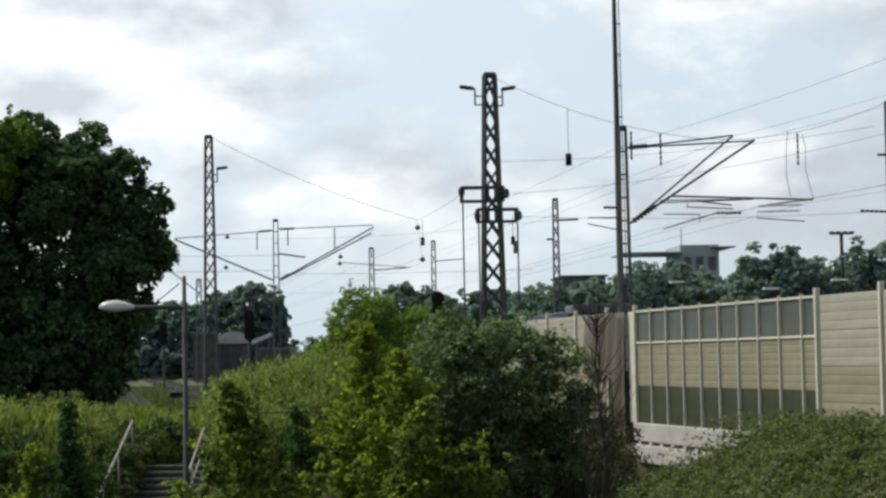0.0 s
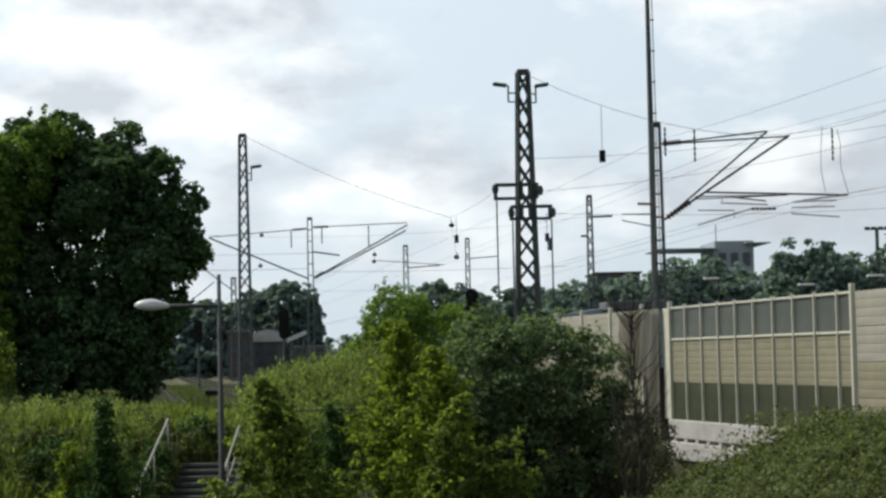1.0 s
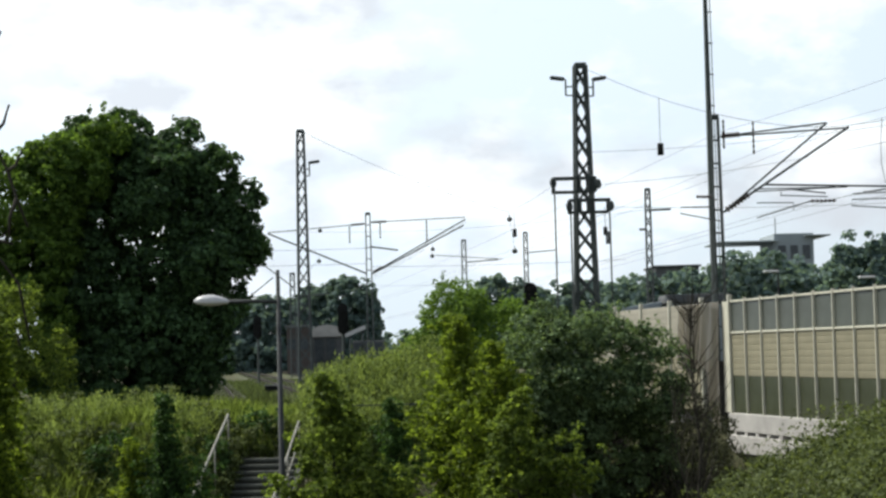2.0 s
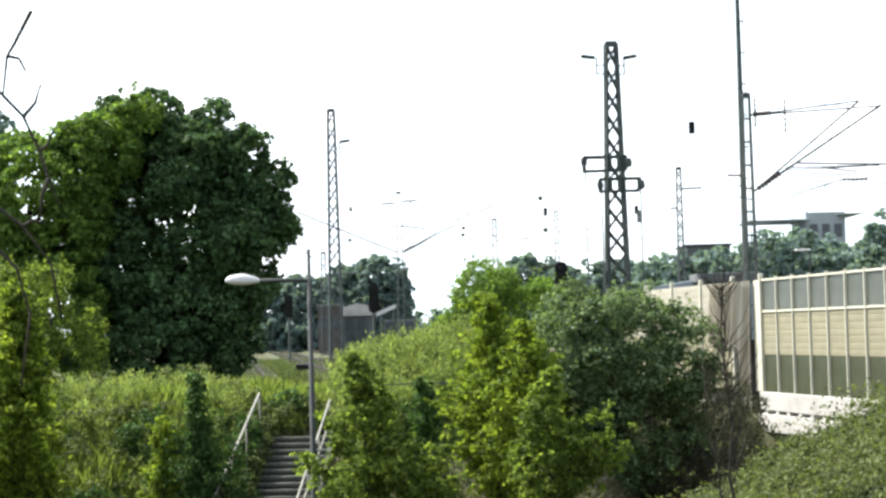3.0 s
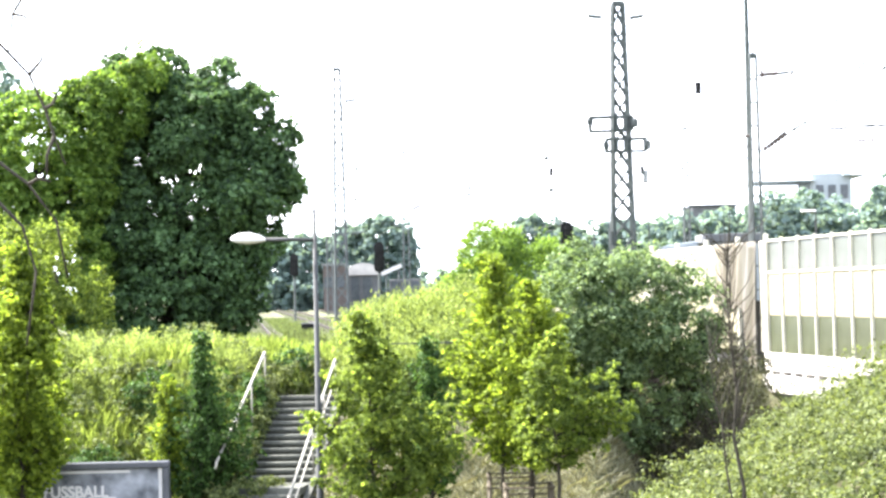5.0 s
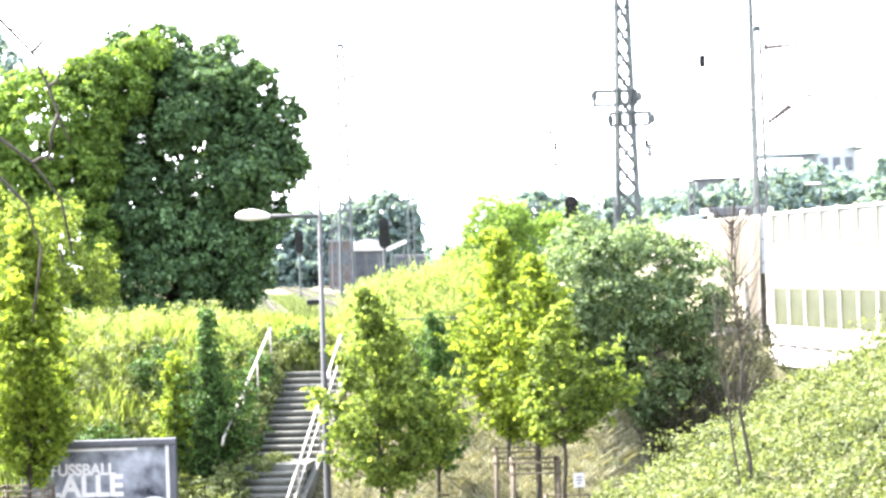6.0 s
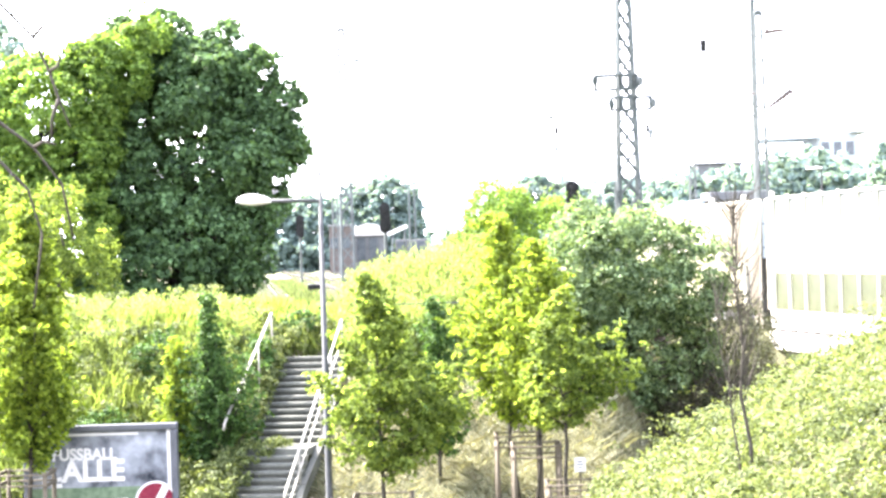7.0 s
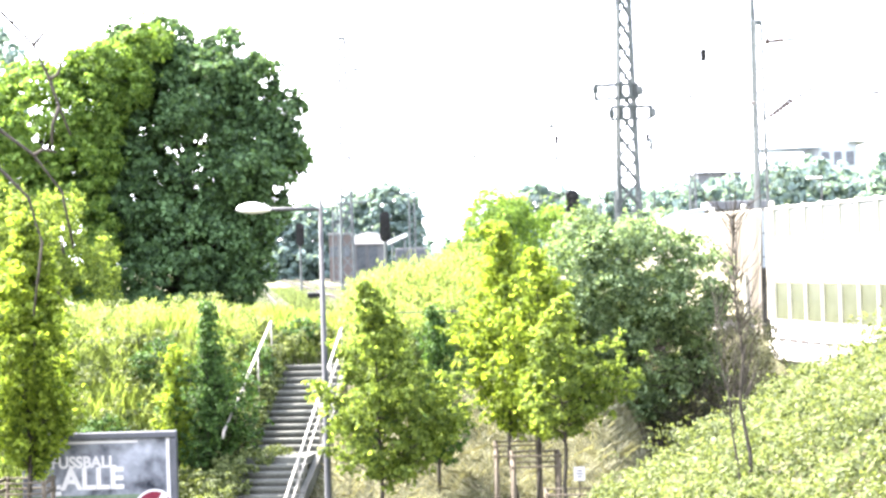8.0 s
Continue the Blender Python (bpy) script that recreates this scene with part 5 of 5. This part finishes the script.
def build_grass():
    """Upright blades over the bank: green on the left, straw on the slope beside the guards."""
    def field(name, n, x0, x1, y0, y1, h0, h1, mat, label, seed, keep, width=0.03, bend=0.2):
        rng = np.random.default_rng(seed)
        xs, ys = rng.uniform(x0, x1, n), rng.uniform(y0, y1, n)
        ok = np.array([keep(x, y) for x, y in zip(xs, ys)])
        xs, ys = xs[ok], ys[ok]
        zs = np.array([ground_z(x, y) for x, y in zip(xs, ys)]) - 0.03
        n = len(xs)
        a = rng.uniform(0, math.tau, n)
        h = rng.uniform(h0, h1, n) * (0.75 + 0.5 * np.array([noise.noise((x * 0.6, y * 0.6, 5.0)) for x, y in zip(xs, ys)]) )
        w = rng.uniform(0.4, 1.0, n) * width
        lean = rng.normal(size=(n, 2)) * bend * h[:, None]
        base = np.stack([xs, ys, zs], 1)
        side = np.stack([np.cos(a) * w, np.sin(a) * w, np.zeros(n)], 1)
        mid = base + np.stack([lean[:, 0] * 0.4, lean[:, 1] * 0.4, h * 0.6], 1)
        tip = base + np.stack([lean[:, 0], lean[:, 1], h], 1)
        verts = np.stack([base - side, base + side, mid + side * 0.8, tip, mid - side * 0.8], 1).reshape(-1, 3)
        ob = raw(name, verts, np.arange(5 * n).reshape(n, 5), mat)
        tagged(ob, label, "grass", kind="stuff")

    def off_stairs(x, y):
        local = x - stair_x(y)
        return abs(local) > 1.25 or y > 58.6

    field("tall_grass", 70000, -16, -1.5, 51.5, 63, 0.4, 1.05, GRASS, "tall sunlit yellow-green grass on the bank", 41, lambda x, y: off_stairs(x, y) and (x < stair_x(y) or y > 58))
    field("dry_grass", 78000, -4.6, 9.5, 47.0, 63, 0.15, 0.42, STRAW, "dry straw-coloured grass on the slope", 42, off_stairs, 0.013, 1.1)
    field("track_grass", 12000, -30, 10, 63, 100, 0.15, 0.45, VERGE, "grass along the railway tracks", 43, lambda x, y: True)
    field("verge_grass", 46000, -16, 0, 84, 165, 0.16, 0.42, VERGE, "rough grass between the tracks", 45, lambda x, y: True, 0.05)
    field("tall_weeds", 22000, -3.2, 1.6, 54.5, 60.5, 0.5, 1.1, WEEDS, "tall yellow-green weeds on top of the bank", 44, lambda x, y: off_stairs(x, y) and x > stair_x(y) and noise.noise((x * 0.8, y * 0.8, 9.0)) > (57.5 - y) * 0.12, 0.032, 0.12)


build_grass()


def build_ivy():
    """Weeds spilling over the bank and the stair edges."""
    rng = np.random.default_rng(51)
    lobes = []
    for k in range(90):
        y = rng.uniform(51.0, 59.0)
        x = STAIR_TOP.x + (y - STAIR_TOP.y) * math.tan(radians(STAIR_TURN)) - 0.95 - abs(rng.normal()) * 0.4
        lobes.append((x, y, ground_z(x, y) + 0.25, 0.4, 0.4, 0.35, 6))
    for k in range(40):
        y = rng.uniform(50.0, 53.5)
        x = stair_x(y) - rng.uniform(0.55, 1.4)
        lobes.append((x, y, stair_z(y) + 0.3, 0.35, 0.35, 0.3, 6))
    for k in range(40):
        x, y = rng.uniform(-5.4, -3.0), rng.uniform(58.6, 60.0)
        lobes.append((x, y, ground_z(x, y) + 0.35, 0.4, 0.4, 0.5, 6))
    for k in range(240):
        x, y = rng.uniform(-12.5, -5.9), 51.3 + 5.5 * rng.uniform() ** 1.8
        lobes.append((x, y, ground_z(x, y) + 0.3, 0.5, 0.4, rng.uniform(0.3, 0.7), 6))
    for k in range(60):
        x, y = rng.uniform(-12.5, -5.0), rng.uniform(57.5, 61.0)
        lobes.append((x, y, ground_z(x, y) + 0.3, 0.35, 0.35, rng.uniform(0.3, 0.9), 5))
    for k in range(70):
        y = rng.uniform(54.0, 58.2)
        x = stair_x(y) - 0.9 - abs(rng.normal()) * 0.25
        lobes.append((x, y, stair_z(y) + 0.25, 0.3, 0.3, 0.3, 5))
    for k in range(16):
        y = rng.uniform(52.4, 53.9)
        x = stair_x(y) + rng.uniform(-0.95, 0.35)
        lobes.append((x, y, stair_z(53.9) + 0.12, 0.22, 0.22, 0.18, 4))
    spots = np.concatenate([np.array(e[:3]) + np.clip(rng.normal(size=(e[6], 3)), -1.5, 1.5) * np.array(e[3:6]) * 0.6 for e in lobes])
    axes = np.stack([rng.normal(size=len(spots)) * 0.4, rng.normal(size=len(spots)) * 0.4 - 0.3, np.full(len(spots), 0.8)], 1)
    places, normals = tuft_leaves(rng, spots, axes, rng.uniform(0.1, 0.26, len(spots)), 26)
    ob = raw("climbing_weeds", *facing(rng, places, normals, 0.1, 0.65), LEAF_BRAMBLE)
    tagged(ob, "pale green weeds overgrowing the bank and stair edge", "weeds", kind="stuff")


build_ivy()


def build_bare(name, base, top, seed, count, mat, label, spread=0.35, radius=0.06):
    """A leafless sapling: leaning stem and fine upright twigs."""
    rng = np.random.default_rng(seed)
    foot_at, end = Vector(base), Vector(top)
    ob = empty(name, Matrix.Translation(foot_at), label, "tree")
    rise = end - foot_at
    bm = bmesh.new()
    tube(bm, [rise * (k / 6) + Vector((rng.normal() * 0.04, rng.normal() * 0.04, -0.1 if k == 0 else 0)) for k in range(7)], [radius * (1.1 - k / 6.2) for k in range(7)], 7)
    part("stem", bm, mat, ob, smooth=True)
    for k in range(count):
        bm = bmesh.new()
        s = rise * rng.uniform(0.3, 0.95)
        way = Vector((rng.normal() * spread, rng.normal() * spread, rng.uniform(0.5, 1.0))) * rng.uniform(0.6, 1.5)
        tube(bm, [s, s + way * 0.5 + Vector((way.x * 0.2, 0, 0)), s + way], [radius * 0.3, radius * 0.2, radius * 0.06], 5)
        part("twig", bm, mat, ob)


build_bare("bare_sapling", foot(5.28, 35), (5.08, 35, 8.9), 61, 70, DRYWOOD, "leafless grey sapling standing among the brambles", 0.3, 0.04)
build_bare("bare_sapling", foot(5.2, 35.1), (4.72, 35.1, 7.4), 62, 40, DRYWOOD, "thin leaning leafless stem among the brambles", 0.3, 0.026)
for k, (bx, by) in enumerate(((7.6, 58.5), (8.3, 60.0), (7.0, 57.5), (8.9, 61.5), (7.9, 57.0))):
    build_bare("dead_shrub", foot(bx, by), (bx + 0.2, by, G0(bx, by) + 3.2), 70 + k, 40, DRYWOOD, "dry brown leafless shrub on the slope", 0.6, 0.05)


def build_thicket():
    """Tangle of dry stalks and dead leaves in the shade beside the underpass."""
    rng = np.random.default_rng(81)
    n = 34000
    ys = rng.uniform(54.5, 68.0, n)
    xs = rng.uniform(5.6, 12.0, n)
    zs = np.array([ground_z(x, y) for x, y in zip(xs, ys)])
    a = rng.uniform(0, math.tau, n)
    h = rng.uniform(0.12, 0.45, n) * (1 + 0.9 * np.sin(xs * 2.3 + np.sin(ys * 1.7) * 2))
    side = np.stack([np.cos(a), np.sin(a), np.zeros(n)], 1) * rng.uniform(0.008, 0.02, n)[:, None]
    base = np.stack([xs, ys, zs - 0.05], 1)
    tip = base + np.stack([rng.normal(size=n) * 0.35 * h, rng.normal(size=n) * 0.35 * h, h], 1)
    verts = np.stack([base - side, base + side, tip + side * 0.3, tip - side * 0.3], 1).reshape(-1, 3)
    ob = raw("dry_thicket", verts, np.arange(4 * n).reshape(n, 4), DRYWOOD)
    tagged(ob, "dry brown stalks covering the shaded slope", "dry weeds", kind="stuff")


build_thicket()


def build_hanging_twigs():
    """Thin bare branch ends that reach in near the camera's side."""
    ob = empty("overhanging_branch", pose(-6.9, 30, 5.0), "thin bare twigs of a nearby tree hanging into view", "branch")
    for pts in ([(0.2, 0, 7.4), (0.36, 0, 6.95), (0.85, 0, 6.42), (1.08, 0, 5.9), (1.21, 0, 5.48), (1.37, 0, 5.05)], [(1.0, 0, 8.02), (0.72, 0, 7.5), (0.62, 0, 7.34), (0.55, 0, 6.75)],
                [(0.1, 0, 5.4), (0.31, 0, 5.16), (0.81, 0, 4.77), (1.22, 0, 4.2), (1.37, 0, 3.35)], [(0.1, 0, 4.9), (0.3, 0, 4.57), (0.71, 0, 4.13), (0.9, 0, 3.45), (0.74, 0, 2.35)],
                [(0.85, 0, 6.42), (1.03, 0, 6.62), (1.12, 0, 6.9)], [(1.08, 0, 5.9), (1.2, 0, 5.98), (1.3, 0, 6.2)], [(0.2, 0, 7.4), (0.1, 0, 6.4), (0.1, 0, 5.4), (0.1, 0, 4.9)], [(0.36, 0, 6.95), (0.2, 0, 7.15), (0.12, 0, 7.5)], [(0.62, 0, 7.34), (0.8, 0, 7.3), (0.9, 0, 7.1)],
                [(1.21, 0, 5.48), (1.1, 0, 5.2), (1.08, 0, 4.9)], [(0.81, 0, 4.77), (0.95, 0, 4.85), (1.15, 0, 4.8)]):
        bm = bmesh.new()
        tube(bm, pts, [0.034 - 0.018 * k / (len(pts) - 1) for k in range(len(pts))], 6)
        part("twig", bm, BARK, ob, smooth=True)
    bar("trunk", ob, [(-3.0, 0, -4.0), (-2.6, 0, 2.0), (-0.6, 0, 4.4), (0.1, 0, 5.4)], [0.16, 0.12, 0.05, 0.026], BARK)


build_hanging_twigs()

# ---- buildings and far things ----


def windows(ob, x0, x1, z0, z1, cols, rows, y):
    w, h = (x1 - x0) / cols, (z1 - z0) / rows
    mesh = box_mesh("window", w * 0.6, 0.15, h * 0.55, WINDOW)
    for i in range(cols):
        for j in range(rows):
            share("window", mesh, ob, pose(x0 + (i + 0.5) * w, y, z0 + (j + 0.5) * h))


def build_office():
    ob = empty("office_building", pose(49.8, 250, 5.0), "grey flat-roofed office block above the trees", "building")
    bm = bmesh.new()
    box(bm, 0, 5, 8.4, 5.0, 10, 16.9, 0.05)
    part("tower_wall", bm, RENDER_GREY, ob)
    windows(ob, -2.3, 2.3, 1, 16, 3, 5, -0.05)
    bm = bmesh.new()
    box(bm, -6, 5, 6.6, 7.0, 10, 13.2, 0.05)
    part("wing_wall", bm, RENDER_GREY, ob)
    windows(ob, -9.3, -2.7, 1, 13, 5, 4, -0.05)
    for cx, cz, sx in ((-6, 15.9, 7.6), (-6, 13.3, 7.3), (2.9, 16.5, 3.2)):
        bm = bmesh.new()
        box(bm, cx, 4.5, cz, sx, 11, 0.16, 0.03)
        part("roof", bm, RENDER_GREY, ob)
    bm = bmesh.new()
    tube(bm, [(-1.9, 2, 16.8), (-1.9, 2, 19.0)], 0.06, 6)
    part("roof_mast", bm, STEEL_FAR, ob)
    ob = empty("low_building", pose(35.0, 250, 5.0), "dark low building with a flat roof among trees", "building")
    bm = bmesh.new()
    box(bm, 0, 5, 6.5, 5.5, 10, 13.0, 0.05)
    part("wall", bm, ROOF, ob)
    windows(ob, -2.5, 2.5, 1, 12, 4, 4, -0.05)
    bm = bmesh.new()
    box(bm, 0, 5, 13.1, 6.0, 10.6, 0.25, 0.03)
    part("roof", bm, ROOF, ob)


build_office()


def build_shed():
    ob = empty("platform_shelter", pose(13.2, 88, 5.0), "low dark flat roof behind the noise barrier", "shelter")
    bm = bmesh.new()
    box(bm, 0, 1.5, 5.1, 2.7, 3.4, 0.4, 0.04)
    part("roof", bm, ROOF, ob)
    bm = bmesh.new()
    box(bm, 0, 1.5, 2.45, 2.4, 3.0, 4.9, 0.02)
    part("wall", bm, RENDER_GREY, ob)
    bm = bmesh.new()
    box(bm, -2.5, 3, 4.75, 2.2, 3.0, 0.3, 0.03, Matrix.Rotation(radians(-8), 4, "Y"))
    part("side_roof", bm, RENDER_GREY, ob)


build_shed()


def build_yard():
    """Brick hut, pale wagons and a car beyond the tracks."""
    ob = empty("signal_hut", pose(-10.55, 208, 6.0), "small red brick railway hut", "hut")
    bm = bmesh.new()
    box(bm, 0, 2, 2.45, 2.35, 5, 5.1, 0.03)
    part("wall", bm, BRICK, ob)
    bm = bmesh.new()
    box(bm, 0, 2, 5.1, 2.6, 5.4, 0.24, 0.05)
    part("roof", bm, ROOF, ob)
    mesh = box_mesh("window", 0.8, 0.12, 1.1, WINDOW)
    for k in (-0.7, 0.6):
        share("window", mesh, ob, pose(k, -0.53, 3.3))
    ob = empty("storage_shed", pose(-7.85, 215, 6.0), "long low grey shed with a curved pale roof", "shed")
    bm = bmesh.new()
    box(bm, 0, 3, 2.0, 3.5, 6, 4.1, 0.03)
    part("wall", bm, ROOF, ob)
    bm = bmesh.new()
    rings = [[bm.verts.new((1.95 * math.cos(math.pi * k / 14) * f, y, 4.06 + 1.3 * math.sin(math.pi * k / 14) * f)) for k in range(15)] for y, f in ((-0.3, 1.0), (6.3, 1.0))]
    for k in range(14):
        bm.faces.new((rings[0][k], rings[0][k + 1], rings[1][k + 1], rings[1][k]))
    for ring in rings:
        bm.faces.new(ring)
    bm.faces.new((rings[0][0], rings[0][-1], rings[1][-1], rings[1][0]))
    bmesh.ops.recalc_face_normals(bm, faces=bm.faces[:])
    part("roof", bm, CONCRETE, ob)
    mesh = box_mesh("door", 0.9, 0.1, 2.4, WINDOW, 0.01)
    for k in (-0.9, 0.4):
        share("door", mesh, ob, pose(k, -0.04, 2.6))
    ob = empty("loading_ramp", pose(-4.4, 225, 5.0), "white tilted conveyor beside a low dark container", "conveyor")
    bm = bmesh.new()
    beam(bm, (-1.8, 0, 5.2), (0.5, 0, 6.15), 0.3, 0.45)
    part("belt", bm, WHITE, ob)
    for k in (-1.2, 0.2):
        bar("leg", ob, [(k, 0, 0), (k, 0, 5.85 if k > 0 else 5.35)], 0.09, STEEL_FAR)
    bm = bmesh.new()
    box(bm, 0.9, 0.8, 2.3, 3.6, 1.6, 4.6, 0.05)
    part("container", bm, ROOF, ob)
    mesh = box_mesh("hatch", 0.8, 0.1, 1.0, WINDOW, 0.01)
    for k in (-0.3, 0.9, 2.0):
        share("hatch", mesh, ob, pose(k, -0.04, 3.9))
    ob = empty("electrical_cabinet", pose(-7.0, 110, 6.0), "small dark trackside cabinet", "cabinet")
    bm = bmesh.new()
    box(bm, 0, 0, 0.22, 0.95, 0.5, 0.44, 0.03)
    part("body", bm, BLACK, ob)
    bm = bmesh.new()
    box(bm, 0, 0, 0.47, 1.05, 0.6, 0.06, 0.01)
    part("lid", bm, ROOF, ob)
    ob = empty("bank_railing", pose(-0.35, 57.3, G0(-0.35, 57.3)), "thin horizontal pipe railing on the bank", "railing")
    h = 6.56 - G0(-0.35, 57.3)
    bar("rail", ob, [(-1.6, 0, h), (1.6, 0, h)], 0.022, POLE_GREY)
    for k in (-1.5, 0, 1.5):
        bar("post", ob, [(k, 0, -0.6), (k, 0, h)], 0.022, POLE_GREY)


build_yard()


def build_far_lamps():
    for x, y, z in LAMP_SPOTS:
        ob = empty("street_lamp", pose(x, y, 5.0), "distant street lamp with a pale flat head", "street lamp", "far street lamps")
        bar("pole", ob, [(0.5, 0, 0), (0.5, 0, z - 5.0)], 0.06, POLE_GREY)
        bm = bmesh.new()
        box(bm, 0, 0, z - 5.0, 1.1, 0.4, 0.16, 0.06)
        part("head", bm, LAMP_WHITE, ob)
    ob = empty("floodlight_mast", pose(40.6, 149, 5.0), "dark mast with a cross-bar of floodlights above the trees", "mast")
    bar("pole", ob, [(0, 0, 0), (0, 0, 11.9)], 0.14, STEEL)
    bar("cross_bar", ob, [(-0.9, 0, 11.9), (0.9, 0, 11.9)], 0.06, STEEL)
    for k in (-0.75, -0.25, 0.25, 0.75):
        bm = bmesh.new()
        box(bm, k, -0.1, 12.0, 0.4, 0.3, 0.2, 0.04)
        part("floodlight", bm, STEEL, ob)


LAMP_SPOTS = ((26.2, 140, 13.1), (30.6, 130, 12.2), (35.2, 130, 12.7))
build_far_lamps()


def motions():
    """Nothing but the camera moves in this place."""


motions()
